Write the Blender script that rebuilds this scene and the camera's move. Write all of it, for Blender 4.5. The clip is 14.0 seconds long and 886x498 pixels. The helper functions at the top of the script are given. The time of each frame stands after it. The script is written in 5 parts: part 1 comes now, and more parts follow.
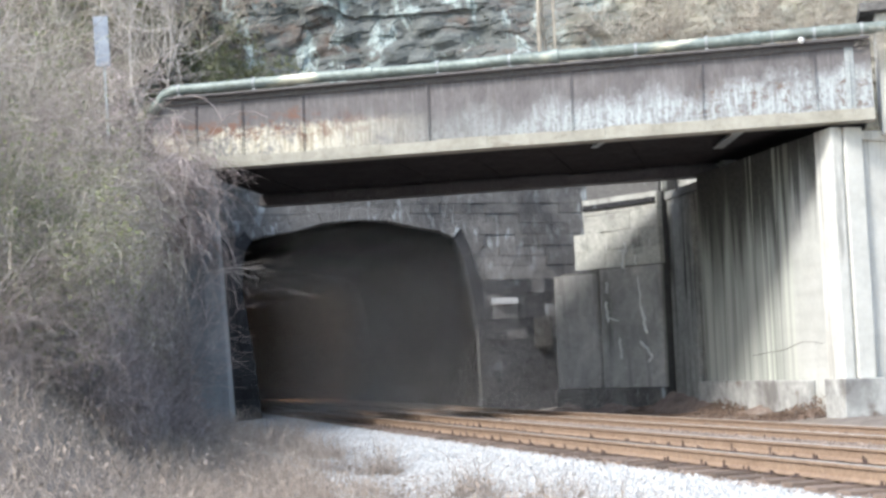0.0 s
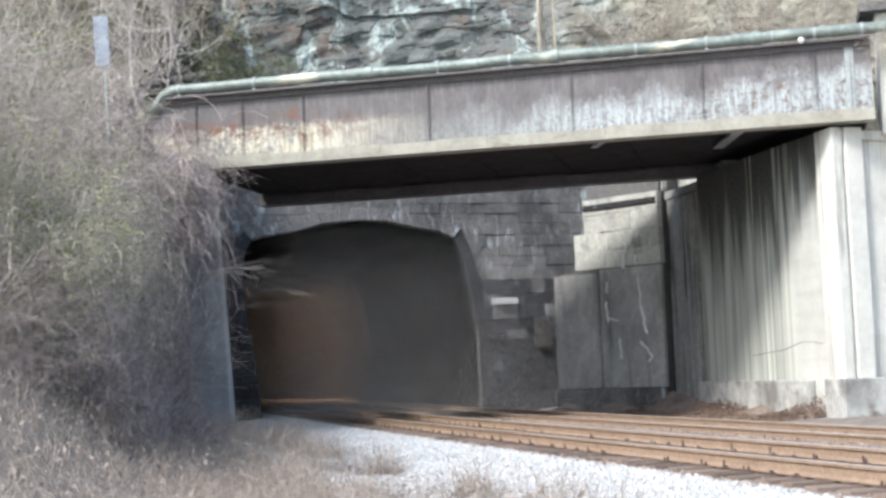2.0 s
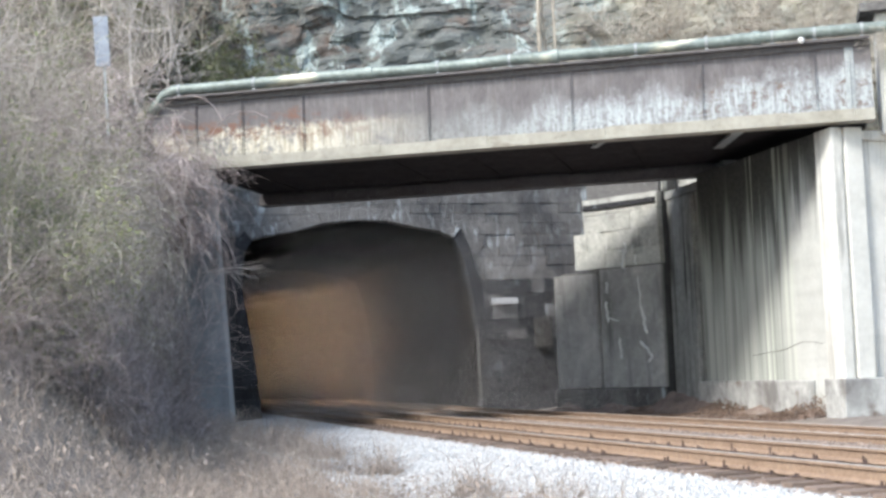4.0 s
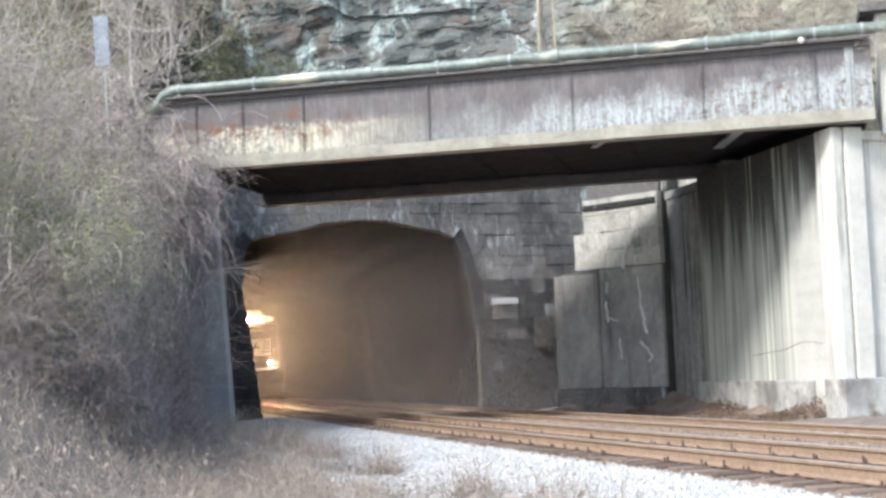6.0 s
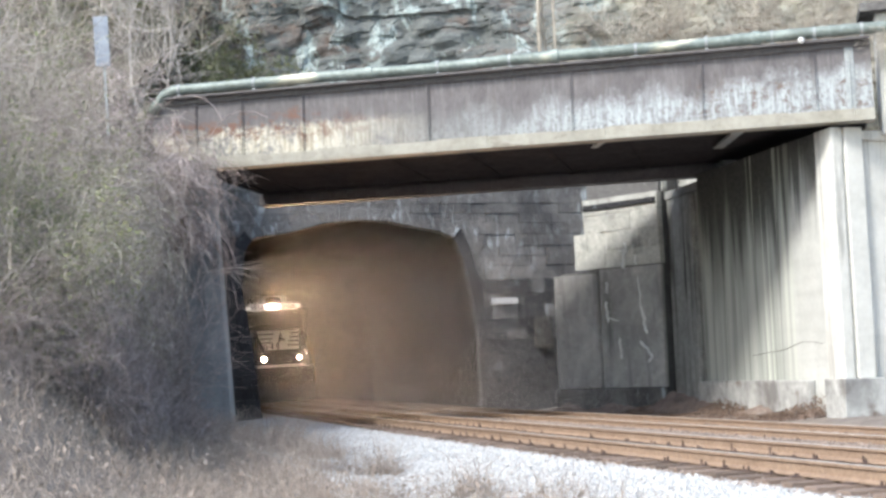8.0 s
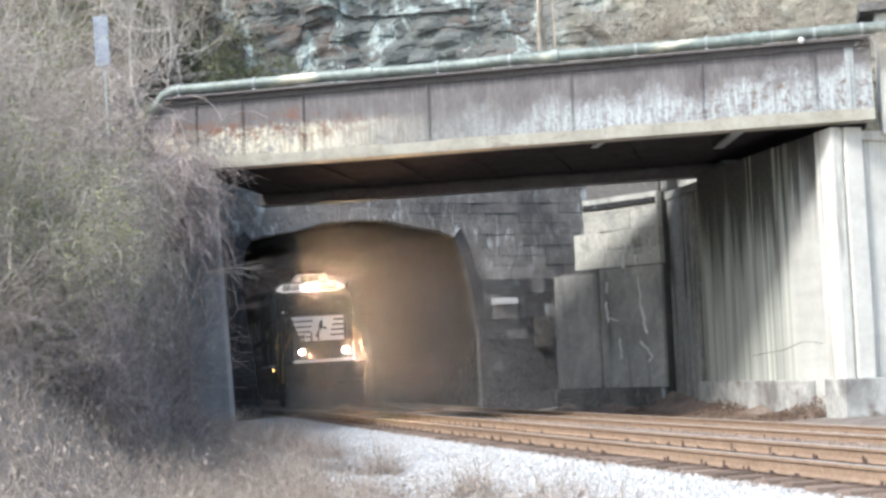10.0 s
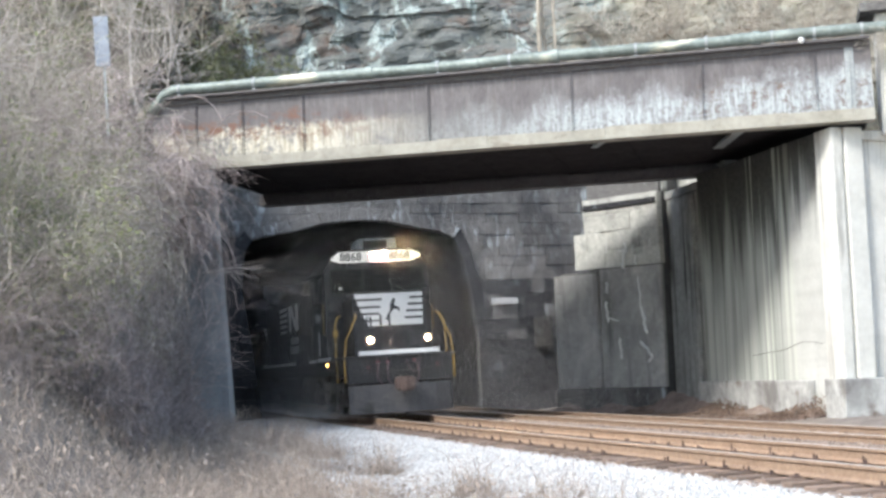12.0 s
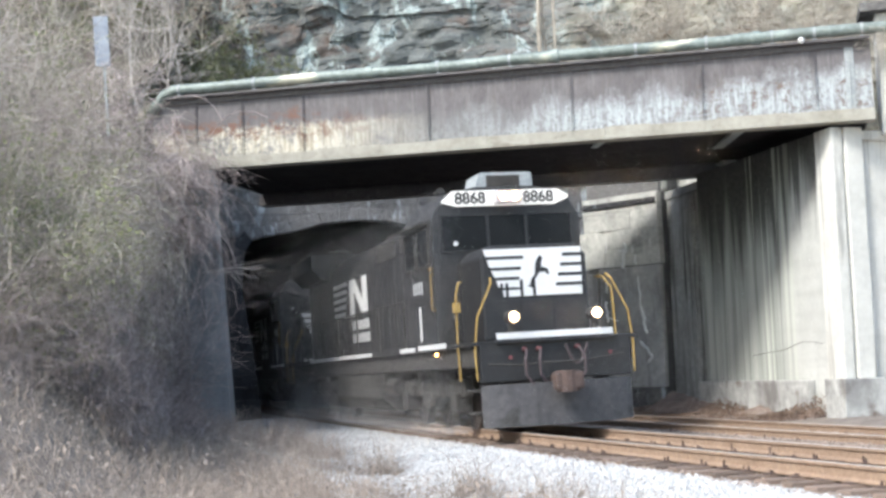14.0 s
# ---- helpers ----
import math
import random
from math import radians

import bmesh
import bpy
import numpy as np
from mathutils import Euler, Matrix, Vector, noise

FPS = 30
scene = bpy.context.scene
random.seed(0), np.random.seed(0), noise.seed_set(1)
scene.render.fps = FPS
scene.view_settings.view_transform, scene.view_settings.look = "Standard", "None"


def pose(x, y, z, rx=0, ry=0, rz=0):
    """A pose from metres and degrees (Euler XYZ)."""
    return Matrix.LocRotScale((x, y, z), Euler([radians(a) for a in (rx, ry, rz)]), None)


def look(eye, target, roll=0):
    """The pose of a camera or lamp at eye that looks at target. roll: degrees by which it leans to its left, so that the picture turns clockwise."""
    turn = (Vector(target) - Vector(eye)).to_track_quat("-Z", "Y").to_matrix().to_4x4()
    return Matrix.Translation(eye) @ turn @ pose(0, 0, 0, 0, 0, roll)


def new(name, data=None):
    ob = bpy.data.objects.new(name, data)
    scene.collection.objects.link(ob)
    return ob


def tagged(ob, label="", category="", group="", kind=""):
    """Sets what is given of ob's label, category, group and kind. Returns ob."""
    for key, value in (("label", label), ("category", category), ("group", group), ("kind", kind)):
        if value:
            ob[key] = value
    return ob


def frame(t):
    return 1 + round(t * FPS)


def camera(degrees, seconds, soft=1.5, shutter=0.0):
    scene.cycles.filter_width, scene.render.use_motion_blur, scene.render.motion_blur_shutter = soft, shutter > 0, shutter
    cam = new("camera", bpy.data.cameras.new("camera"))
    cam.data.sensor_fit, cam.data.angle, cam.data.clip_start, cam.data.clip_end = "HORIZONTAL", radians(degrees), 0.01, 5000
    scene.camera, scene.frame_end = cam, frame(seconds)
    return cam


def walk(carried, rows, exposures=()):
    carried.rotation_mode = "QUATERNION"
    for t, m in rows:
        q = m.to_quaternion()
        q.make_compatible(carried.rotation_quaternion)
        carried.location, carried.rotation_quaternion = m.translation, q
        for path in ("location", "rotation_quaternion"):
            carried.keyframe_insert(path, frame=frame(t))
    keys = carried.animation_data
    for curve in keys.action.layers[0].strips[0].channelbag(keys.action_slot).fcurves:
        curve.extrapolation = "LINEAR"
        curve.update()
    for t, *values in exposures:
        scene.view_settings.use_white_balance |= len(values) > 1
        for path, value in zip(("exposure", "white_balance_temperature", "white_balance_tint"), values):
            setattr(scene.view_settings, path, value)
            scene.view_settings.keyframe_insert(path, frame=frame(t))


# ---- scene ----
cam = camera(35.45, 14.0, soft=3.0)
EYE = (0.0, 0.0, 1.035)
AIM = look(EYE, (0.0, 29.88, 3.75), -2.094)
walk(cam, [(0.0, AIM), (14.0, AIM)], exposures=[(0.0, 1.08, 6600, 8), (14.0, 1.08, 6600, 8)])

# ---- world and sun ----
SUN_TO = Vector((0.66, 0.58, -0.86)).normalized()
world = bpy.data.worlds.new("world")
scene.world = world
world.use_nodes = True
wn = world.node_tree.nodes
sky = wn.new("ShaderNodeTexSky")
sky.sky_type = "NISHITA"
sky.sun_disc = False
sky.sun_elevation = radians(44.4)
sky.sun_rotation = radians(229)
sky.dust_density = 1.5
sky.air_density = 1.2
world.node_tree.links.new(sky.outputs["Color"], wn["Background"].inputs["Color"])
wn["Background"].inputs["Strength"].default_value = 0.15
sun = new("sun", bpy.data.lights.new("sun", "SUN"))
sun.data.energy = 2.35
sun.data.angle = radians(12)
sun.data.color = (1.0, 0.985, 0.96)
sun.matrix_world = look((0, 0, 60), tuple(Vector((0, 0, 60)) + SUN_TO))


# ---- materials ----
def nodes_of(name):
    m = bpy.data.materials.new(name)
    m.use_nodes = True
    t = m.node_tree
    return m, t, t.nodes["Principled BSDF"]


def coords(t, scale=(1, 1, 1), local=True):
    """Places in the thing's own space, or in the world's for what is built of many pieces."""
    mp = t.nodes.new("ShaderNodeMapping")
    mp.inputs["Scale"].default_value = scale
    if local:
        t.links.new(t.nodes.new("ShaderNodeTexCoord").outputs["Object"], mp.inputs["Vector"])
    else:
        t.links.new(t.nodes.new("ShaderNodeNewGeometry").outputs["Position"], mp.inputs["Vector"])
    return mp.outputs["Vector"]


def noise_tex(t, vec, scale, detail=5.0, rough=0.6, warp=0.0):
    n = t.nodes.new("ShaderNodeTexNoise")
    n.inputs["Scale"].default_value = scale
    n.inputs["Detail"].default_value = detail
    n.inputs["Roughness"].default_value = rough
    n.inputs["Distortion"].default_value = warp
    t.links.new(vec, n.inputs["Vector"])
    return n.outputs["Fac"]


def ramp(t, fac, lo, hi, c0=(0, 0, 0, 1), c1=(1, 1, 1, 1)):
    r = t.nodes.new("ShaderNodeValToRGB")
    r.color_ramp.elements[0].position, r.color_ramp.elements[0].color = lo, c0
    r.color_ramp.elements[1].position, r.color_ramp.elements[1].color = hi, c1
    t.links.new(fac, r.inputs["Fac"])
    return r.outputs["Color"]


def mix(t, fac, a, b, mode="MIX"):
    m = t.nodes.new("ShaderNodeMix")
    m.data_type = "RGBA"
    m.blend_type = mode
    for sock, v in ((m.inputs[0], fac), (m.inputs[6], a), (m.inputs[7], b)):
        if isinstance(v, bpy.types.NodeSocket):
            t.links.new(v, sock)
        else:
            sock.default_value = v if isinstance(v, (int, float)) else (*v[:3], 1)
    return m.outputs[2]


def maths(t, op, a, b=0.0, clamp=False):
    m = t.nodes.new("ShaderNodeMath")
    m.operation = op
    m.use_clamp = clamp
    for sock, v in ((m.inputs[0], a), (m.inputs[1], b)):
        if isinstance(v, bpy.types.NodeSocket):
            t.links.new(v, sock)
        else:
            sock.default_value = v
    return m.outputs[0]


def axis(t, which):
    tc = t.nodes.new("ShaderNodeTexCoord")
    sp = t.nodes.new("ShaderNodeSeparateXYZ")
    t.links.new(tc.outputs["Object"], sp.inputs[0])
    return sp.outputs[which]


def band(t, value, lo, hi):
    """0 below lo, 1 above hi."""
    m = t.nodes.new("ShaderNodeMapRange")
    m.inputs["From Min"].default_value = lo
    m.inputs["From Max"].default_value = hi
    t.links.new(value, m.inputs["Value"])
    return m.outputs[0]


def relief(t, b, height, strength, dist=0.02):
    n = t.nodes.new("ShaderNodeBump")
    n.inputs["Strength"].default_value = strength
    n.inputs["Distance"].default_value = dist
    t.links.new(height, n.inputs["Height"])
    t.links.new(n.outputs["Normal"], b.inputs["Normal"])


def surface(name, c0, c1, scale=3.0, rough=0.85, metal=0.0, bump=0.4, dist=0.02, fine=6.0, stain=None, stain_at=(0.55, 0.7),
            stain_scale=(1, 1, 1), stain_freq=1.0, vary=0.0, island=0.0, stretch=(1, 1, 1), local=False, grain=0.45, blotch=None):
    """Two-scale mottled surface, with stains of their own shape and a tone that varies from piece to piece."""
    m, t, b = nodes_of(name)
    v = coords(t, stretch, local)
    big = noise_tex(t, v, scale, 6, 0.62)
    small = noise_tex(t, v, scale * fine, 6, 0.7)
    col = mix(t, ramp(t, big, 0.32, 0.68), c0, c1)
    col = mix(t, grain, col, mix(t, ramp(t, small, 0.3, 0.7), [x * 0.55 for x in c0], [min(1, x * 1.35) for x in c1]))
    if stain:
        sv = coords(t, stain_scale, local)
        f = ramp(t, noise_tex(t, sv, stain_freq, 5, 0.6, 0.3), *stain_at)
        col = mix(t, f, col, stain)
    if blotch:
        big_blot = ramp(t, noise_tex(t, coords(t, (1, 1, 0.7), local), blotch[1], 5, 0.65, 0.4), 0.38, 0.66)
        col = mix(t, maths(t, "MULTIPLY", big_blot, blotch[2]), col, blotch[0])
    if vary or island:
        if island:
            g = t.nodes.new("ShaderNodeNewGeometry").outputs["Random Per Island"]
            k = island
        else:
            g = t.nodes.new("ShaderNodeObjectInfo").outputs["Random"]
            k = vary
        tone = maths(t, "ADD", maths(t, "MULTIPLY", g, 2 * k), 1 - k)
        cmb = t.nodes.new("ShaderNodeCombineColor")
        for i in range(3):
            t.links.new(tone, cmb.inputs[i])
        col = mix(t, 1.0, col, cmb.outputs[0], "MULTIPLY")
    t.links.new(col, b.inputs["Base Color"])
    b.inputs["Metallic"].default_value = metal
    t.links.new(maths(t, "ADD", maths(t, "MULTIPLY", small, 0.3), rough - 0.15, True), b.inputs["Roughness"])
    if bump:
        relief(t, b, maths(t, "ADD", small, maths(t, "MULTIPLY", big, 1.5)), bump, dist)
    return m


def glow(name, color, strength):
    m, t, b = nodes_of(name)
    b.inputs["Base Color"].default_value = (*color, 1)
    b.inputs["Emission Color"].default_value = (*color, 1)
    b.inputs["Emission Strength"].default_value = strength
    return m


def girder_paint():
    """Grey-purple steel paint, chalked white by run-off towards the foot, with rust where it flakes."""
    m, t, b = nodes_of("weathered_girder_paint")
    x, z = axis(t, 0), axis(t, 2)
    run = noise_tex(t, coords(t, (4.0, 4.0, 0.35)), 1.6, 6, 0.66, 0.15)
    drip = noise_tex(t, coords(t, (9.0, 9.0, 0.9)), 1.4, 6, 0.7, 0.2)
    fleck = noise_tex(t, coords(t), 9.0, 8, 0.75)
    blot = noise_tex(t, coords(t), 1.1, 5, 0.6)
    far = band(t, x, 4.5, 9.0)
    paint = mix(t, ramp(t, noise_tex(t, coords(t, (1, 1, 0.6)), 2.2, 7, 0.65), 0.3, 0.7), (0.098, 0.089, 0.094), (0.165, 0.152, 0.157))
    paint = mix(t, maths(t, "MULTIPLY", ramp(t, drip, 0.50, 0.66), 0.45), paint, (0.25, 0.235, 0.24))
    paint = mix(t, maths(t, "MULTIPLY", ramp(t, fleck, 0.52, 0.64), 0.4), paint, (0.07, 0.06, 0.06))
    # the chalk's upper edge, ragged with runs
    edge = maths(t, "ADD", maths(t, "MULTIPLY", maths(t, "SUBTRACT", run, 0.5), 0.55), maths(t, "MULTIPLY", maths(t, "SUBTRACT", blot, 0.5), 1.7))
    edge = maths(t, "ADD", edge, maths(t, "MULTIPLY", maths(t, "SUBTRACT", fleck, 0.5), 1.5))
    edge = maths(t, "ADD", edge, maths(t, "MULTIPLY", band(t, x, 9.0, 14.5), 0.28))
    level = maths(t, "SUBTRACT", maths(t, "ADD", edge, 1.05), z)
    chalk = band(t, level, -0.08, 0.40)
    holes = ramp(t, maths(t, "ADD", maths(t, "MULTIPLY", drip, 0.45), maths(t, "MULTIPLY", fleck, 0.55)), 0.46, 0.55)
    chalk = maths(t, "MULTIPLY", chalk, maths(t, "SUBTRACT", 1.0, maths(t, "MULTIPLY", holes, 0.75)))
    grey = mix(t, ramp(t, drip, 0.38, 0.62), (0.17, 0.17, 0.167), (0.29, 0.298, 0.29))
    white = mix(t, ramp(t, fleck, 0.35, 0.65), (0.34, 0.375, 0.39), (0.56, 0.60, 0.62))
    col = mix(t, chalk, paint, mix(t, far, grey, white))
    # cream primer and rust towards the west end
    leftish = maths(t, "SUBTRACT", 1.0, band(t, x, 1.5, 5.0))
    low = band(t, maths(t, "SUBTRACT", maths(t, "ADD", maths(t, "MULTIPLY", fleck, 0.5), 0.75), z), -0.05, 0.12)
    cream = mix(t, ramp(t, drip, 0.40, 0.6), (0.38, 0.34, 0.26), (0.66, 0.62, 0.52))
    col = mix(t, maths(t, "MULTIPLY", maths(t, "MULTIPLY", leftish, low), ramp(t, maths(t, "ADD", maths(t, "MULTIPLY", blot, 0.5), maths(t, "MULTIPLY", fleck, 0.5)), 0.40, 0.52)), col, cream)
    rust_col = mix(t, fleck, (0.10, 0.05, 0.036), (0.24, 0.125, 0.085))
    lift = maths(t, "ADD", z, maths(t, "MULTIPLY", maths(t, "SUBTRACT", blot, 0.5), 1.3))
    strip = maths(t, "MULTIPLY", band(t, lift, 0.55, 0.85), maths(t, "SUBTRACT", 1.0, band(t, lift, 1.05, 1.3)))
    rusty = noise_tex(t, coords(t, (1, 1, 1.3)), 3.2, 8, 0.75, 0.4)
    west = maths(t, "SUBTRACT", 1.0, band(t, x, 1.2, 4.0))
    col = mix(t, maths(t, "MULTIPLY", maths(t, "MULTIPLY", strip, west), ramp(t, rusty, 0.47, 0.56)), col, rust_col)
    east = maths(t, "MULTIPLY", band(t, x, 10.2, 11.8), maths(t, "MULTIPLY", band(t, z, 0.2, 0.4), maths(t, "SUBTRACT", 1.0, band(t, z, 0.95, 1.25))))
    col = mix(t, maths(t, "MULTIPLY", maths(t, "MULTIPLY", east, ramp(t, rusty, 0.53, 0.60)), 0.85), col, mix(t, fleck, (0.075, 0.055, 0.047), (0.20, 0.135, 0.105)))
    grime = ramp(t, noise_tex(t, coords(t, (6.0, 6.0, 0.6)), 1.9, 9, 0.8, 0.3), 0.53, 0.63)
    col = mix(t, maths(t, "MULTIPLY", grime, 0.65), col, mix(t, blot, (0.10, 0.09, 0.09), (0.18, 0.155, 0.14)))
    t.links.new(col, b.inputs["Base Color"])
    b.inputs["Roughness"].default_value = 0.7
    relief(t, b, maths(t, "ADD", fleck, run), 0.3, 0.01)
    return m


def streaked_concrete(name, base0, base1, dirt_shade, wet_lo, wet_hi, which=1):
    """Board-marked concrete with run-off streaks that are strongest between two places along the wall, and the bridge's
    shade painted darker towards the top.
    """
    m, t, b = nodes_of(name)
    fine = noise_tex(t, coords(t), 9.0, 7, 0.7)
    big = noise_tex(t, coords(t), 0.7, 5, 0.6)
    wide = noise_tex(t, coords(t, (1.0, 1.0, 0.05)), 0.95, 3, 0.5, 0.1)
    run = noise_tex(t, coords(t, (2.6, 2.6, 0.06)), 1.3, 6, 0.65, 0.1)
    col = mix(t, ramp(t, big, 0.3, 0.7), base0, base1)
    col = mix(t, maths(t, "MULTIPLY", ramp(t, fine, 0.45, 0.8), 0.25), col, [c * 0.5 for c in base0])
    boards = noise_tex(t, coords(t, (0.15, 0.15, 3.2)), 1.0, 3, 0.5)
    col = mix(t, maths(t, "MULTIPLY", ramp(t, boards, 0.45, 0.7), 0.22), col, [c * 0.6 for c in base0])
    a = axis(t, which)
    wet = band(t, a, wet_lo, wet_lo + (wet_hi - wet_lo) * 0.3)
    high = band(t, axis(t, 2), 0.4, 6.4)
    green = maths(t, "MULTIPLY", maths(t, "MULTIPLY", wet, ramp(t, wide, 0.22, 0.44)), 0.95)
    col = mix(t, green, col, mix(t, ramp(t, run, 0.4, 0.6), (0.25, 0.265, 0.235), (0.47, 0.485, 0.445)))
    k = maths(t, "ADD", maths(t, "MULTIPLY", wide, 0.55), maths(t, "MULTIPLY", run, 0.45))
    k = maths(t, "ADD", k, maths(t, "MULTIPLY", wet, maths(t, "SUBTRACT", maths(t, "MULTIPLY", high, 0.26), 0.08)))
    # The bridge's shade, put into the colour: darker with height.
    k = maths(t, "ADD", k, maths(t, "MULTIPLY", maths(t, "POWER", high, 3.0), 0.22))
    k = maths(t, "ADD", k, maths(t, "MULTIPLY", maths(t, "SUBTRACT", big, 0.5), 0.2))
    col = mix(t, maths(t, "MULTIPLY", ramp(t, k, 0.58, 0.80), 0.92), col, dirt_shade)
    # Black runs, thickened upwards as part of that painted shade.
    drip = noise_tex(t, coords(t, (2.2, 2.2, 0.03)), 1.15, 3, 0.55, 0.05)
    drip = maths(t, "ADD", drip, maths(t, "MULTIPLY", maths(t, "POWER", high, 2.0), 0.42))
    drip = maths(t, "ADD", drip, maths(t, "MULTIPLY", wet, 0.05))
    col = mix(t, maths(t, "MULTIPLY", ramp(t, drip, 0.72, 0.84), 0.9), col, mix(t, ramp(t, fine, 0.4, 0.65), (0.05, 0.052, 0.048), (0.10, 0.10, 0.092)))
    lime = ramp(t, noise_tex(t, coords(t, (3.3, 3.3, 0.025)), 1.7, 2, 0.4), 0.60, 0.64)
    col = mix(t, maths(t, "MULTIPLY", maths(t, "MULTIPLY", lime, wet), 0.8), col, (0.66, 0.69, 0.60))
    t.links.new(col, b.inputs["Base Color"])
    b.inputs["Roughness"].default_value = 0.88
    relief(t, b, maths(t, "ADD", fine, big), 0.35, 0.02)
    return m


def rock_material():
    m, t, b = nodes_of("layered_cliff_rock")
    bed = noise_tex(t, coords(t, (0.35, 0.35, 3.0)), 1.3, 9, 0.7, 0.5)
    fine = noise_tex(t, coords(t), 5.0, 9, 0.75)
    big = noise_tex(t, coords(t), 0.33, 4, 0.6)
    patch = noise_tex(t, coords(t, (1.0, 1.0, 0.8)), 0.75, 8, 0.68, 0.5)
    col = mix(t, ramp(t, maths(t, "ADD", maths(t, "MULTIPLY", bed, 0.5), maths(t, "MULTIPLY", patch, 0.5)), 0.38, 0.60), (0.05, 0.058, 0.06), (0.175, 0.19, 0.187))
    col = mix(t, maths(t, "MULTIPLY", ramp(t, fine, 0.42, 0.70), 0.55), col, (0.27, 0.28, 0.26))
    rust = ramp(t, noise_tex(t, coords(t, (0.5, 0.5, 1.2)), 0.7, 7, 0.7, 0.4), 0.52, 0.64)
    col = mix(t, maths(t, "MULTIPLY", rust, 0.65), col, mix(t, fine, (0.11, 0.07, 0.055), (0.24, 0.16, 0.125)))
    crack = ramp(t, noise_tex(t, coords(t, (0.7, 0.7, 2.4)), 1.7, 10, 0.8, 0.6), 0.55, 0.63)
    col = mix(t, maths(t, "MULTIPLY", crack, 0.75), col, (0.035, 0.04, 0.04))
    pale = ramp(t, noise_tex(t, coords(t, (1.3, 1.3, 0.75)), 0.62, 9, 0.72, 0.4), 0.53, 0.60)
    col = mix(t, maths(t, "MULTIPLY", pale, 0.85), col, mix(t, ramp(t, fine, 0.35, 0.65), (0.33, 0.41, 0.40), (0.62, 0.70, 0.68)))
    warm = maths(t, "MULTIPLY", band(t, axis(t, 0), 3.8, 6.4), ramp(t, big, 0.25, 0.5))
    tan = mix(t, ramp(t, patch, 0.40, 0.60), (0.20, 0.175, 0.135), mix(t, ramp(t, fine, 0.35, 0.65), (0.32, 0.30, 0.23), (0.47, 0.45, 0.37)))
    col = mix(t, maths(t, "MULTIPLY", warm, 0.85), col, tan)
    moss = ramp(t, noise_tex(t, coords(t), 0.9, 5, 0.65), 0.58, 0.72)
    col = mix(t, maths(t, "MULTIPLY", moss, 0.5), col, (0.11, 0.115, 0.065))
    t.links.new(col, b.inputs["Base Color"])
    b.inputs["Roughness"].default_value = 0.85
    relief(t, b, maths(t, "ADD", bed, fine), 0.7, 0.07)
    return m


GIRDER = girder_paint()
ROCK = rock_material()
STEEL_DARK = surface("grimy_bridge_steel", (0.09, 0.083, 0.087), (0.15, 0.14, 0.14), 2.0, 0.8)
# Darker than the girders, so that the beams hardly show.
SOFFIT = surface("dark_soffit", (0.045, 0.042, 0.044), (0.075, 0.07, 0.072), 1.5, 0.9)
STEEL_GREY = surface("grey_painted_steel", (0.25, 0.27, 0.28), (0.40, 0.43, 0.44), 3.0, 0.6, stain=(0.22, 0.12, 0.07), stain_at=(0.6, 0.75), stain_freq=3.0)
FLANGE = surface("dusty_flange", (0.27, 0.255, 0.21), (0.42, 0.40, 0.35), 1.2, 0.9, grain=0.22, stain=(0.16, 0.13, 0.10), stain_at=(0.6, 0.75), stain_scale=(1, 1, 3), stain_freq=1.5)
PIPE = surface("galvanised_pipe", (0.14, 0.178, 0.168), (0.33, 0.38, 0.355), 1.6, 0.55, metal=0.2, blotch=((0.10, 0.115, 0.105), 1.6, 0.6), bump=0.15, stain=(0.70, 0.68, 0.55), stain_at=(0.55, 0.62), stain_scale=(0.5, 1, 1), stain_freq=0.9)
CONCRETE = surface("pale_concrete", (0.53, 0.52, 0.48), (0.70, 0.69, 0.65), 0.6, 0.9, fine=9, grain=0.16, stain=(0.22, 0.21, 0.19), stain_at=(0.57, 0.72), stain_scale=(2.5, 2.5, 0.15), stain_freq=1.3)
PLINTH = surface("dirty_footing", (0.40, 0.40, 0.385), (0.62, 0.62, 0.60), 0.9, 0.95, grain=0.3, blotch=((0.14, 0.13, 0.125), 0.9, 0.85), stain=(0.20, 0.16, 0.13), stain_at=(0.55, 0.7), stain_freq=1.6)
EARTH = surface("rusty_leafy_earth", (0.15, 0.108, 0.088), (0.29, 0.225, 0.19), 2.0, 0.95, bump=0.9, dist=0.04, stain=(0.34, 0.31, 0.29), stain_at=(0.6, 0.72), stain_freq=1.5)
# Darker, bluer concrete: the left abutment's shade put into its colour.
CONCRETE_SHADED = surface("shaded_blue_concrete", (0.26, 0.275, 0.29), (0.38, 0.40, 0.42), 0.8, 0.9, fine=9, grain=0.2, stain=(0.12, 0.12, 0.12), stain_at=(0.55, 0.7), stain_scale=(2.5, 2.5, 0.15), stain_freq=1.3)
ABUTMENT = streaked_concrete("run_off_and_shade_concrete", (0.46, 0.465, 0.44), (0.62, 0.62, 0.59), (0.10, 0.106, 0.093), 1.7, 8.0)
STONE = surface("sooty_stone", (0.092, 0.087, 0.085), (0.235, 0.226, 0.22), 1.3, 0.85, vary=0.15, stain=(0.40, 0.43, 0.44), stain_at=(0.56, 0.68), stain_scale=(2, 2, 0.7), stain_freq=2.2, blotch=((0.055, 0.055, 0.06), 0.55, 0.75))
# Near-black stone: real soot, and the left jamb's shade put into colour.
STONE_SOOT_SHADE = surface("soot_shade_stone", (0.03, 0.03, 0.033), (0.07, 0.07, 0.074), 1.3, 0.9, vary=0.2, stain=(0.22, 0.25, 0.26), stain_at=(0.64, 0.76), stain_freq=1.4)
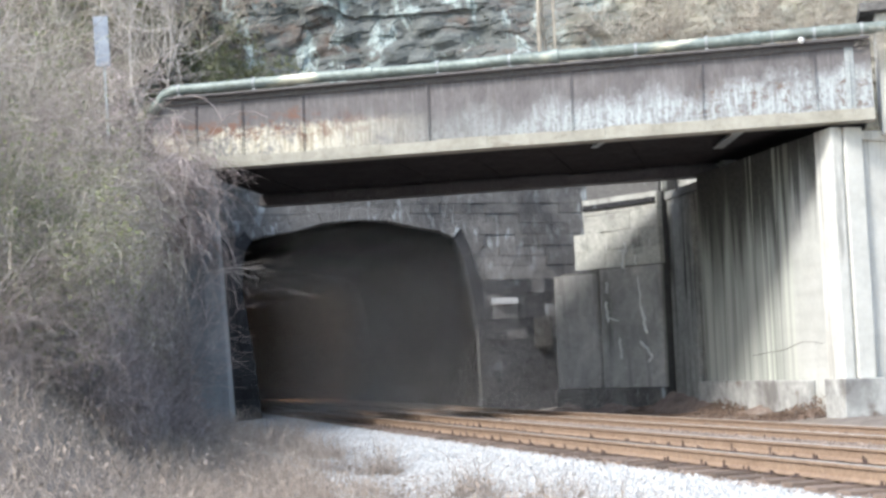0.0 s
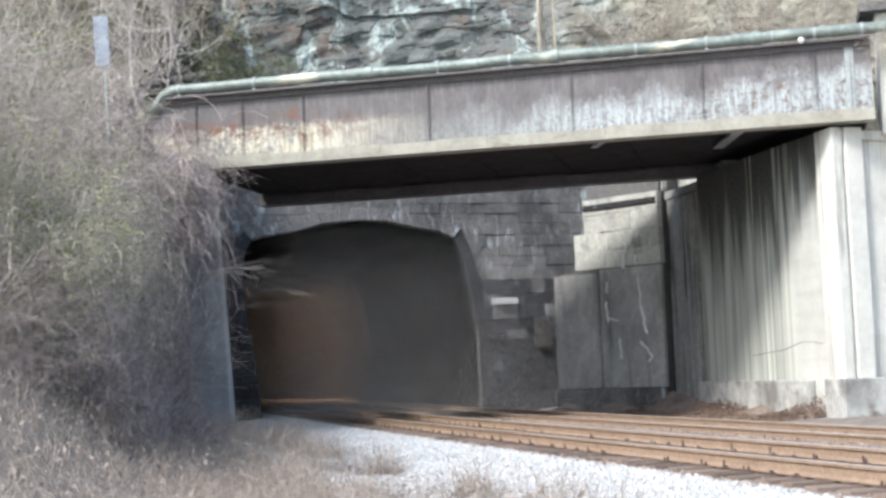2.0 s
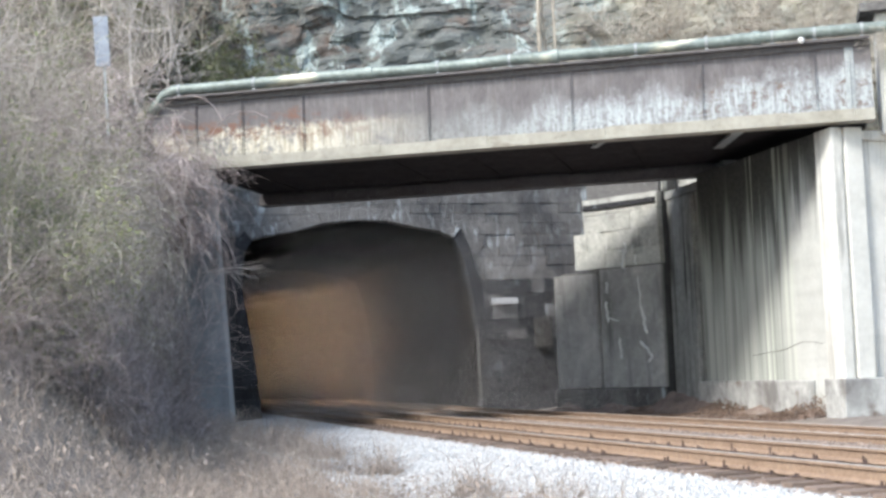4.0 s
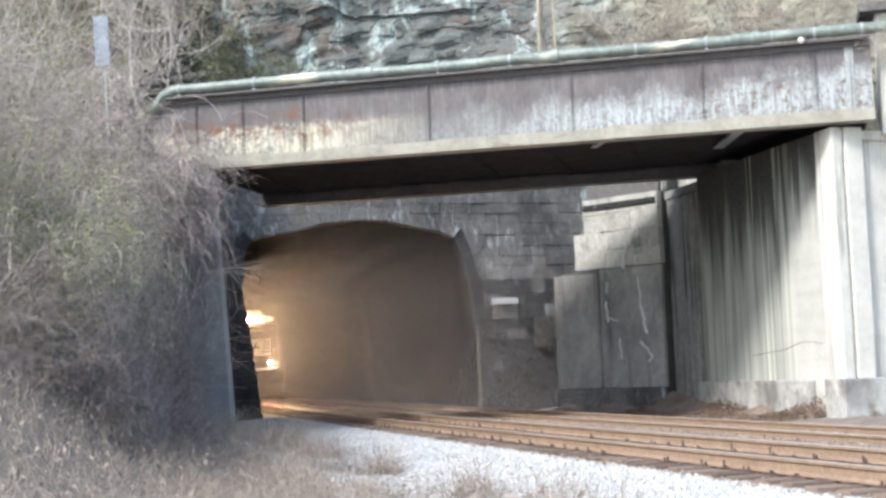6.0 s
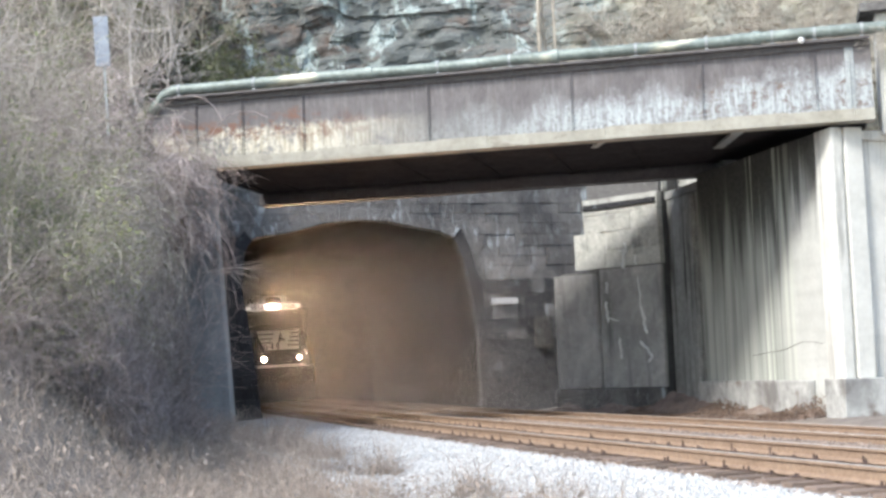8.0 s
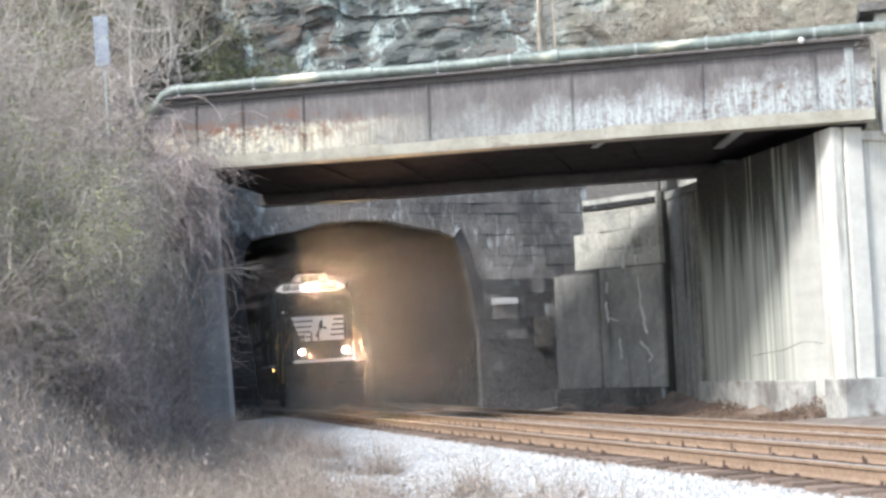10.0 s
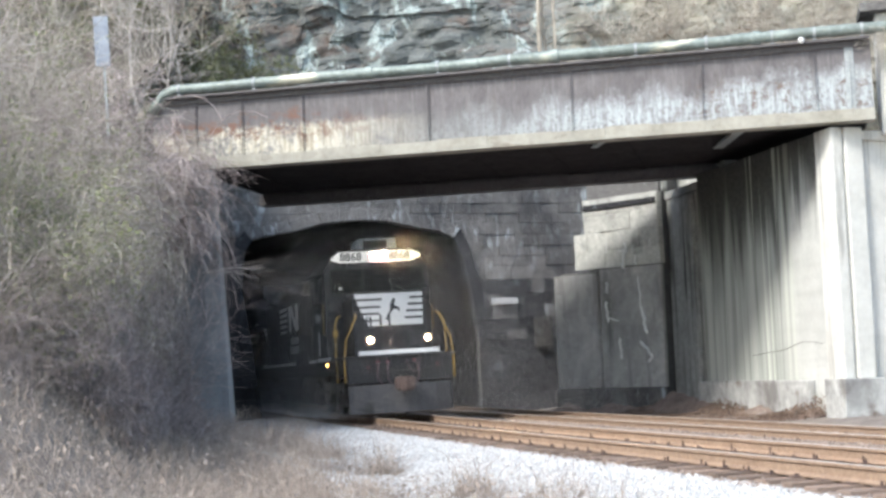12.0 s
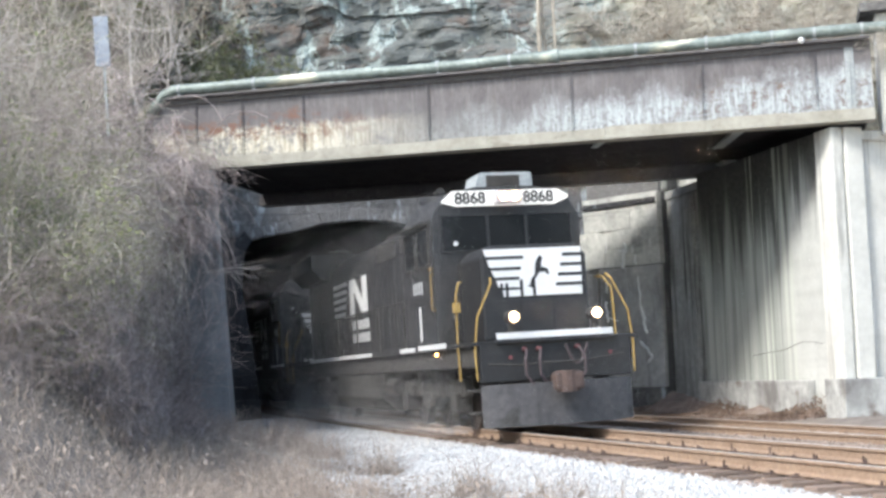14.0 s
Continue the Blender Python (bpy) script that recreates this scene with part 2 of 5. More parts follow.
STONE_PALE = surface("pale_ashlar", (0.34, 0.34, 0.31), (0.54, 0.54, 0.50), 1.3, 0.85, vary=0.12, stain=(0.15, 0.15, 0.14), stain_at=(0.54, 0.70), stain_freq=0.9)
STONE_DARK = surface("streaked_retaining_wall", (0.25, 0.252, 0.24), (0.42, 0.42, 0.40), 0.9, 0.85, vary=0.2, stain=(0.07, 0.072, 0.066), stain_at=(0.5, 0.64), stain_scale=(2, 2, 0.15), stain_freq=1.4)
MORTAR = surface("dark_joint", (0.10, 0.096, 0.093), (0.18, 0.174, 0.17), 4.0, 0.95)
PLASTER = surface("sooty_plaster", (0.33, 0.32, 0.305), (0.50, 0.485, 0.465), 0.9, 0.9, grain=0.35, blotch=((0.14, 0.138, 0.135), 0.8, 0.6), stain=(0.16, 0.16, 0.155), stain_at=(0.52, 0.7), stain_scale=(2, 2, 0.2), stain_freq=1.0)
LIME = surface("lime_streak", (0.74, 0.75, 0.73), (0.84, 0.85, 0.83), 6.0, 0.8)
# Tunnel colours set near black so the headlights hardly show on the walls.
LINING_DARK = surface("dark_tunnel_concrete", (0.014, 0.013, 0.013), (0.028, 0.026, 0.025), 0.8, 0.95)
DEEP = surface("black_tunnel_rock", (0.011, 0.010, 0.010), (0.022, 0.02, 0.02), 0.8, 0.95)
# No specular on these, so lamps raise no sheen.
for sooty in (LINING_DARK, DEEP, SOFFIT, STONE, STONE_SOOT_SHADE, MORTAR):
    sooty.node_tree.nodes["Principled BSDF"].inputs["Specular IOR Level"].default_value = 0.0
BALLAST = surface("pale_limestone_ballast", (0.40, 0.40, 0.395), (0.60, 0.60, 0.595), 1.3, 0.95, bump=1.0, dist=0.05, fine=14, stain=(0.28, 0.24, 0.20), stain_at=(0.62, 0.8), stain_freq=0.8)
STONES = surface("ballast_stone", (0.40, 0.40, 0.40), (0.60, 0.60, 0.60), 6.0, 0.95, bump=0.3, island=0.2)
BEDSTONES = surface("rusty_ballast_stone", (0.17, 0.135, 0.115), (0.36, 0.29, 0.25), 6.0, 0.95, bump=0.3, island=0.4)
SOIL = surface("leaf_littered_soil", (0.15, 0.125, 0.11), (0.28, 0.24, 0.21), 1.5, 0.95, bump=0.8, dist=0.05)
BED = surface("rust_stained_ballast", (0.20, 0.158, 0.135), (0.34, 0.275, 0.24), 1.3, 0.95, bump=1.0, dist=0.05, fine=14)
RAIL = surface("rusty_rail", (0.23, 0.155, 0.108), (0.34, 0.245, 0.178), 3.0, 0.85, bump=0.2, dist=0.005)
RAILHEAD = surface("worn_rail_head", (0.42, 0.36, 0.31), (0.56, 0.50, 0.44), 3.0, 0.45, metal=0.4, bump=0.1, dist=0.003)
TIE = surface("weathered_tie", (0.13, 0.095, 0.076), (0.27, 0.205, 0.168), 2.0, 0.95, vary=0.3, bump=0.6, stretch=(1, 8, 8), local=True)
BRUSH = surface("grey_twig_bark", (0.34, 0.285, 0.275), (0.54, 0.475, 0.46), 1.2, 0.9, bump=0, island=0.65)
BRUSH_WARM = surface("tan_twig_bark", (0.36, 0.325, 0.28), (0.56, 0.51, 0.44), 1.2, 0.9, bump=0, island=0.4)
BRUSH_OLIVE = surface("olive_vine_bark", (0.325, 0.295, 0.25), (0.51, 0.47, 0.405), 1.2, 0.9, bump=0, island=0.5)
# Darker mauve copy of the twig bark: shade of the low brush in its colour.
BRUSH_SHADE = surface("mauve_shade_bark", (0.26, 0.212, 0.206), (0.42, 0.358, 0.346), 1.2, 0.9, bump=0, island=0.6)
LIMB = surface("pale_limb_bark", (0.40, 0.36, 0.335), (0.60, 0.555, 0.52), 2.0, 0.9, bump=0, island=0.25)
FOREST = surface("shady_leaf_floor", (0.10, 0.082, 0.075), (0.23, 0.19, 0.17), 1.5, 0.95, bump=0.8, dist=0.05, blotch=((0.12, 0.13, 0.075), 0.35, 0.5))
LEAF = surface("yellow_green_leaf", (0.17, 0.19, 0.085), (0.28, 0.30, 0.145), 1.0, 0.7, bump=0, island=0.4)
BARK = surface("pale_trunk_bark", (0.30, 0.26, 0.21), (0.50, 0.45, 0.38), 3.0, 0.9, bump=0.5, stretch=(1, 1, 0.2))
STRAW = surface("dry_weed", (0.26, 0.215, 0.19), (0.45, 0.38, 0.33), 1.0, 0.95, bump=0, island=0.4)
FLUFF = surface("seed_fluff", (0.33, 0.285, 0.25), (0.50, 0.44, 0.385), 1.0, 0.95, bump=0, island=0.3)
GREEN = surface("olive_leaf", (0.13, 0.15, 0.075), (0.23, 0.245, 0.125), 1.0, 0.7, bump=0, island=0.4)
LITTER = surface("brown_leaf", (0.12, 0.08, 0.06), (0.22, 0.155, 0.12), 1.0, 0.9, bump=0, island=0.4)
BLACK = surface("black_locomotive_paint", (0.017, 0.017, 0.019), (0.028, 0.028, 0.030), 1.2, 0.58, bump=0.05, stain=(0.05, 0.048, 0.046), stain_at=(0.5, 0.75), stain_freq=0.9, local=True)
UNDER = surface("dusty_underframe", (0.028, 0.026, 0.025), (0.06, 0.056, 0.052), 2.0, 0.85, local=True)
PLOW = surface("scuffed_plow", (0.041, 0.041, 0.048), (0.102, 0.099, 0.105), 1.5, 0.7, stain=(0.03, 0.03, 0.03), stain_at=(0.55, 0.7), stain_freq=2.0, local=True)
WHITE = surface("white_marking", (0.70, 0.70, 0.70), (0.82, 0.82, 0.82), 2.0, 0.5, bump=0, grain=0.1, local=True)
YELLOW = surface("yellow_handrail", (0.30, 0.19, 0.05), (0.44, 0.29, 0.09), 3.0, 0.6, bump=0, local=True)
RUSTY = surface("rusty_casting", (0.07, 0.048, 0.043), (0.12, 0.082, 0.072), 4.0, 0.85, local=True)
RUBBER = surface("rubber_hose", (0.05, 0.04, 0.045), (0.10, 0.07, 0.075), 4.0, 0.7, local=True)
RED = surface("red_fitting", (0.12, 0.035, 0.04), (0.20, 0.07, 0.075), 4.0, 0.6, local=True)
WHEEL = surface("wheel_steel", (0.07, 0.06, 0.055), (0.14, 0.12, 0.11), 4.0, 0.6, metal=0.4, local=True)
LAMP = glow("headlight_lens", (1.0, 0.62, 0.36), 290000.0)
DITCH = glow("ditch_light_lens", (1.0, 0.64, 0.39), 180000.0)
LENS = glow("lit_lens_glass", (1.0, 0.72, 0.42), 3.0)
MARKER = glow("amber_marker", (1.0, 0.5, 0.15), 6.0)
BOARD = glow("lit_number_board", (1.0, 0.98, 0.95), 0.30)
BOARD.node_tree.nodes["Principled BSDF"].inputs["Base Color"].default_value = (0.55, 0.55, 0.54, 1)
DUST, t_dust, b_dust = nodes_of("pale_dust")
b_dust.inputs["Base Color"].default_value = (0.86, 0.84, 0.82, 1)
b_dust.inputs["Roughness"].default_value = 1.0
b_dust.inputs["Specular IOR Level"].default_value = 0.0
thin = t_dust.nodes.new("ShaderNodeBsdfTranslucent")
thin.inputs["Color"].default_value = (0.86, 0.84, 0.82, 1)
half = t_dust.nodes.new("ShaderNodeMixShader")
t_dust.links.new(b_dust.outputs[0], half.inputs[1])
t_dust.links.new(thin.outputs[0], half.inputs[2])
t_dust.links.new(half.outputs[0], t_dust.nodes["Material Output"].inputs["Surface"])
m_glass, t_glass, b_glass = nodes_of("dark_cab_glass")
b_glass.inputs["Base Color"].default_value = (0.012, 0.013, 0.016, 1)
b_glass.inputs["Roughness"].default_value = 0.12
b_glass.inputs["Specular IOR Level"].default_value = 0.12
GLASS = m_glass
SIGN = surface("faded_white_plate", (0.42, 0.43, 0.44), (0.58, 0.58, 0.58), 3.0, 0.6, bump=0)
SIGN_BLUE = surface("weathered_sign_panel", (0.19, 0.22, 0.275), (0.32, 0.355, 0.415), 1.0, 0.5, bump=0)


# ---- mesh helpers ----
def empty(name, m=None):
    ob = new(name)
    ob.empty_display_size = 0.2
    if m is not None:
        ob.matrix_world = m
    return ob


def part(name, bm, material, parent=None, label="", smooth=False):
    me = bpy.data.meshes.new(name)
    bmesh.ops.recalc_face_normals(bm, faces=bm.faces)
    bm.to_mesh(me)
    bm.free()
    me.materials.append(material)
    if smooth:
        for p in me.polygons:
            p.use_smooth = True
    ob = new(name, me)
    ob.parent = parent
    if label:
        tagged(ob, label)
    return ob


def raw(name, verts, faces, material, parent=None, label="", smooth=False):
    me = bpy.data.meshes.new(name)
    verts = np.asarray(verts, dtype=np.float32)
    faces = np.asarray(faces, dtype=np.int32)
    n, k = faces.shape
    me.vertices.add(len(verts))
    me.vertices.foreach_set("co", verts.ravel())
    me.loops.add(n * k)
    me.loops.foreach_set("vertex_index", faces.ravel())
    me.polygons.add(n)
    me.polygons.foreach_set("loop_start", np.arange(0, n * k, k, dtype=np.int32))
    me.polygons.foreach_set("use_smooth", np.full(n, smooth))
    me.update(calc_edges=True)
    me.materials.append(material)
    ob = new(name, me)
    ob.parent = parent
    if label:
        tagged(ob, label)
    return ob


def box(bm, x0, x1, y0, y1, z0, z1, bevel=0.0, m=None):
    vs = [bm.verts.new((x, y, z)) for x in (x0, x1) for y in (y0, y1) for z in (z0, z1)]
    fs = [bm.faces.new([vs[i] for i in f]) for f in ((0, 1, 3, 2), (4, 6, 7, 5), (0, 4, 5, 1), (2, 3, 7, 6), (0, 2, 6, 4), (1, 5, 7, 3))]
    if m is not None:
        bmesh.ops.transform(bm, matrix=m, verts=vs)
    if bevel:
        es = {e for f in fs for e in f.edges}
        bmesh.ops.bevel(bm, geom=list(es), offset=bevel, segments=2, affect="EDGES", profile=0.6)
    return bm


def prism(bm, pts, axis_i, lo, hi, bevel=0.0):
    """A polygon given in the two other axes, pushed along one axis."""
    def co(p, d):
        v = list(p)
        v.insert(axis_i, d)
        return v
    a = [bm.verts.new(co(p, lo)) for p in pts]
    b = [bm.verts.new(co(p, hi)) for p in pts]
    n = len(pts)
    fs = [bm.faces.new(a), bm.faces.new(b[::-1])] + [bm.faces.new((a[i], b[i], b[(i + 1) % n], a[(i + 1) % n])) for i in range(n)]
    if bevel:
        bmesh.ops.bevel(bm, geom=list({e for f in fs for e in f.edges}), offset=bevel, segments=2, affect="EDGES", profile=0.6)
    return bm


def cyl(bm, p0, p1, r0, r1=None, n=14):
    p0, p1 = Vector(p0), Vector(p1)
    d = p1 - p0
    q = d.to_track_quat("Z", "Y").to_matrix().to_4x4()
    bmesh.ops.create_cone(bm, cap_ends=True, segments=n, radius1=r0, radius2=r0 if r1 is None else r1, depth=d.length,
                          matrix=Matrix.Translation((p0 + p1) / 2) @ q)
    return bm


def tube(bm, x, z, y0, y1, inner, outer, n=24):
    """An open round barrel along y."""
    rings = []
    for y, r in ((y0, inner), (y1, inner), (y1, outer), (y0, outer)):
        rings.append([bm.verts.new((x + r * math.cos(2 * math.pi * k / n), y, z + r * math.sin(2 * math.pi * k / n))) for k in range(n)])
    for a, b in zip(rings, rings[1:] + rings[:1]):
        for k in range(n):
            bm.faces.new((a[k], a[(k + 1) % n], b[(k + 1) % n], b[k]))


def rod(bm, pts, r, n=8):
    """A bent round bar through pts."""
    rings = []
    pts = [Vector(p) for p in pts]
    for i, p in enumerate(pts):
        d = (pts[min(i + 1, len(pts) - 1)] - pts[max(i - 1, 0)]).normalized()
        u = d.orthogonal().normalized() if not rings else (up - d * up.dot(d)).normalized()
        up = u
        w = d.cross(u)
        rings.append([bm.verts.new(p + (u * math.cos(2 * math.pi * j / n) + w * math.sin(2 * math.pi * j / n)) * r) for j in range(n)])
    for a, b in zip(rings, rings[1:]):
        for j in range(n):
            bm.faces.new((a[j], a[(j + 1) % n], b[(j + 1) % n], b[j]))
    bm.faces.new(rings[0][::-1])
    bm.faces.new(rings[-1])
    return bm


def tubes(name, pts, rad, material, parent=None, label=""):
    """Many thin three-sided stems: pts (n, m, 3), rad (n, m)."""
    n, m, _ = pts.shape
    d = np.gradient(pts, axis=1)
    d /= np.linalg.norm(d, axis=2, keepdims=True) + 1e-9
    ref = np.where(np.abs(d[..., 2:3]) > 0.9, np.array([1.0, 0, 0]), np.array([0, 0, 1.0]))
    u = np.cross(d, ref)
    u /= np.linalg.norm(u, axis=2, keepdims=True) + 1e-9
    w = np.cross(d, u)
    ang = np.arange(3) * 2 * np.pi / 3
    ring = pts[:, :, None, :] + rad[:, :, None, None] * (u[:, :, None, :] * np.cos(ang)[:, None] + w[:, :, None, :] * np.sin(ang)[:, None])
    idx = np.arange(n * m * 3).reshape(n, m, 3)
    a, b = idx[:, :-1, :], idx[:, 1:, :]
    f = np.stack([a, np.roll(a, -1, 2), np.roll(b, -1, 2), b], -1).reshape(-1, 4)
    return raw(name, ring.reshape(-1, 3), f, material, parent, label, True)


def flakes(name, centres, size, material, parent=None, label="", rng=None):
    """Many small bent leaves or tufts, two triangles each."""
    n = len(centres)
    a = rng.normal(size=(n, 3))
    a /= np.linalg.norm(a, axis=1, keepdims=True)
    b = np.cross(a, rng.normal(size=(n, 3)))
    b /= np.linalg.norm(b, axis=1, keepdims=True) + 1e-9
    c = np.cross(a, b)
    s = size * (0.6 + 0.8 * rng.random((n, 1)))
    v = np.stack([centres - a * s, centres + b * s * 0.55 + c * s * 0.2, centres + a * s, centres - b * s * 0.55 + c * s * 0.2], 1)
    return raw(name, v.reshape(-1, 3), np.arange(4 * n).reshape(n, 4), material, parent, label)


def write(name, text, size, material, parent, m, label="", align="CENTER"):
    cu = bpy.data.curves.new(name, "FONT")
    cu.body = text
    cu.size = size
    cu.align_x = align
    cu.align_y = "CENTER"
    cu.extrude = 0.004
    cu.offset = 0.007
    tmp = bpy.data.objects.new(name, cu)
    scene.collection.objects.link(tmp)
    me = bpy.data.meshes.new_from_object(tmp.evaluated_get(bpy.context.evaluated_depsgraph_get()))
    bpy.data.objects.remove(tmp)
    me.materials.clear()
    me.materials.append(material)
    ob = new(name, me)
    ob.parent = parent
    ob.matrix_local = m
    if label:
        tagged(ob, label)
    return ob


# ---- the line of the track: s metres along it, a metres towards its near side ----
X0, Y0, TH0, BEND = 1.970, 24.344, 0.2620, 0.000878
CX, CY = X0 + math.cos(TH0) / BEND, Y0 + math.sin(TH0) / BEND


S_TURN, TURN, BENT = -56.0, 0.06, 14.0      # unseen sharp turn added deep in the tunnel to block far headlight glow; straight beyond


def swing(s):
    d = np.maximum(S_TURN - s, 0.0)
    k = np.minimum(d, BENT)
    return TURN * k * (d - 0.5 * k)


def at(s, a=0.0, z=0.0):
    th = TH0 + BEND * s
    r = 1 / BEND + a + swing(s)
    return Vector((CX - math.cos(th) * r, CY - math.sin(th) * r, z))


def at_np(s, a, z):
    th = TH0 + BEND * s
    r = 1 / BEND + a + swing(s)
    return np.stack(np.broadcast_arrays(CX - np.cos(th) * r, CY - np.sin(th) * r, z), -1)


def heading(s):
    return TH0 + BEND * s + math.atan(TURN * min(max(S_TURN - s, 0.0), BENT))


def on_track(s, a=0.0, z=0.0):
    """Local x: towards the near side; local y: the way the train runs; z up."""
    return Matrix.Translation(at(s, a, z)) @ Matrix.Rotation(heading(s) + math.pi, 4, "Z")


def to_track(x, y):
    th = np.arctan2(CY - y, CX - x)
    return (th - TH0) / BEND, np.hypot(CX - x, CY - y) - 1 / BEND


def smooth_step(x, lo, hi):
    t = np.clip((x - lo) / (hi - lo), 0, 1)
    return t * t * (3 - 2 * t)


def fbm(x, y, seed=0.0, octaves=4):
    """Cheap wavy noise for numpy arrays."""
    out = np.zeros(np.broadcast(x, y).shape)
    amp, fr = 1.0, 1.0
    for i in range(octaves):
        p = seed * 1.7 + i * 2.3
        out = out + amp * np.sin(x * fr * 1.31 + 2.1 * np.sin(y * fr * 0.83 + p) + p) * np.sin(y * fr * 1.13 + 1.9 * np.sin(x * fr * 0.71 - p) + 2 * p)
        amp *= 0.5
        fr *= 2.03
    return out


# ---- ground ----
def ground_z(x, y):
    s, a = to_track(x, y)
    z = -0.23 - 0.33 * smooth_step(a, 2.1, 5.2) - 0.12 * smooth_step(-a, 6.0, 7.0)
    near = smooth_step(-s, -13.0, 3.0) * (1 - smooth_step(-s, 42.0, 55.0))
    z = z + near * (0.45 * smooth_step(a, 3.6, 5.4) + 8.2 * smooth_step(a, 6.6, 12.0))
    # Unseen rise added just past the view's left edge to shade the track.
    shade_knoll = 8.8 * smooth_step(-(x + 0.32 * y) - 0.9, 0.0, 3.0) * smooth_step(y, 11.5, 16.5) * (1 - smooth_step(y, 19.0, 26.0))
    z = np.maximum(z, shade_knoll - 0.6)
    z = z + smooth_step(-s, 3.0, 8.0) * 6.3 * smooth_step(-a, 9.6, 12.0)
    z = z + 0.10 * smooth_step(-a, 7.2, 8.6) + 0.05 * fbm(x * 0.9, y * 0.9, 3.0) * smooth_step(np.abs(a + 2.0), 4.2, 6.0)
    return z


def build_ground():
    def ticks(lo, hi, step):
        mid = np.arange(lo, hi, step)
        out = step * np.cumsum(1.35 ** np.arange(1, 27))
        return np.concatenate([(lo - out)[::-1], mid, hi + out])
    gx, gy = np.meshgrid(ticks(-16, 16, 0.3), ticks(4, 60, 0.3), indexing="ij")
    gz = ground_z(gx, gy)
    s, a = to_track(gx, gy)
    n, m = gx.shape
    i = np.arange(n * m).reshape(n, m)
    f = np.stack([i[:-1, :-1], i[1:, :-1], i[1:, 1:], i[:-1, 1:]], -1).reshape(-1, 4)
    ob = raw("ground", np.stack([gx, gy, gz], -1).reshape(-1, 3), f, BALLAST, smooth=True)
    ob.data.materials.append(SOIL)
    ob.data.materials.append(BED)
    sc, ac = s[:-1, :-1].ravel(), a[:-1, :-1].ravel()
    soil = (ac > 4.0 + 0.35 * np.sin(sc * 1.3) - 0.35 * smooth_step(sc, 0.0, 6.0)) & (sc < 12) | (ac < -7.0)
    ob.data.polygons.foreach_set("material_index", np.where(soil, 1, np.where((ac < 1.5) & (ac > -6.3), 2, 0)).astype(np.int32))
    tagged(ob, "pale crushed-stone trackside giving way to leaf-littered soil", "ground", kind="structure")


def build_stones(n, lo, hi, material, label, seed):
    """Loose ballast on the shoulder and between the ties."""
    rng = np.random.default_rng(seed)
    s = rng.uniform(-24, 15.5, n)
    a = rng.uniform(lo, hi, n)
    p = at_np(s, a, np.zeros(n))
    p[:, 2] = ground_z(p[:, 0], p[:, 1])
    base = np.array([[1, 0, 0], [-1, 0, 0], [0, 1, 0], [0, -1, 0], [0, 0, 1], [0, 0, -1]], float)
    tri = np.array([[0, 2, 4], [2, 1, 4], [1, 3, 4], [3, 0, 4], [2, 0, 5], [1, 2, 5], [3, 1, 5], [0, 3, 5]])
    size = rng.uniform(0.012, 0.034, (n, 1, 1))
    v = base[None] * rng.uniform(0.55, 1.25, (n, 6, 1)) * size + rng.normal(0, 0.25, (n, 6, 3)) * size
    v = v + p[:, None, :]
    f = (tri[None] + (np.arange(n) * 6)[:, None, None]).reshape(-1, 3)
    tagged(raw("ballast", v.reshape(-1, 3), f, material), label, "ballast", kind="stuff")


# ---- tunnel and its portal ----
S_PORTAL = -25.0
ARCH = [(-5.6, -0.5), (-5.55, 2.6), (-5.35, 4.0), (-5.08, 5.2), (-4.75, 5.95), (-4.2, 6.2), (-3.3, 6.35), (-2.3, 6.56), (-1.3, 6.62), (0.0, 6.5),
        (1.0, 6.22), (2.0, 6.08), (2.45, 5.95), (2.74, 5.5), (2.86, 4.2), (2.50, 2.0), (2.22, -0.5)]


def opening(z):
    """The clear width of the arch at a height: from a0 to a1, or nothing."""
    hits = []
    for (a0, z0), (a1, z1) in zip(ARCH, ARCH[1:]):
        if min(z0, z1) <= z < max(z0, z1):
            hits.append(a0 + (a1 - a0) * (z - z0) / (z1 - z0))
    return (min(hits), max(hits)) if len(hits) >= 2 else None


def smooth_arch():
    """The arch's outline with four times as many points, rounded between them."""
    p = [Vector(q) for q in ARCH]
    out = []
    for i in range(len(p) - 1):
        a, b, c, d = p[max(i - 1, 0)], p[i], p[i + 1], p[min(i + 2, len(p) - 1)]
        straight = i in (0, len(p) - 2)
        for k in range(4):
            t = k / 4
            if straight:
                out.append(b.lerp(c, t))
            else:
                out.append(0.5 * (2 * b + (c - a) * t + (2 * a - 5 * b + 4 * c - d) * t * t + (3 * b - a - 3 * c + d) * t ** 3) if 1 < i < len(p) - 3 else b.lerp(c, t))
    out.append(p[-1])
    return out


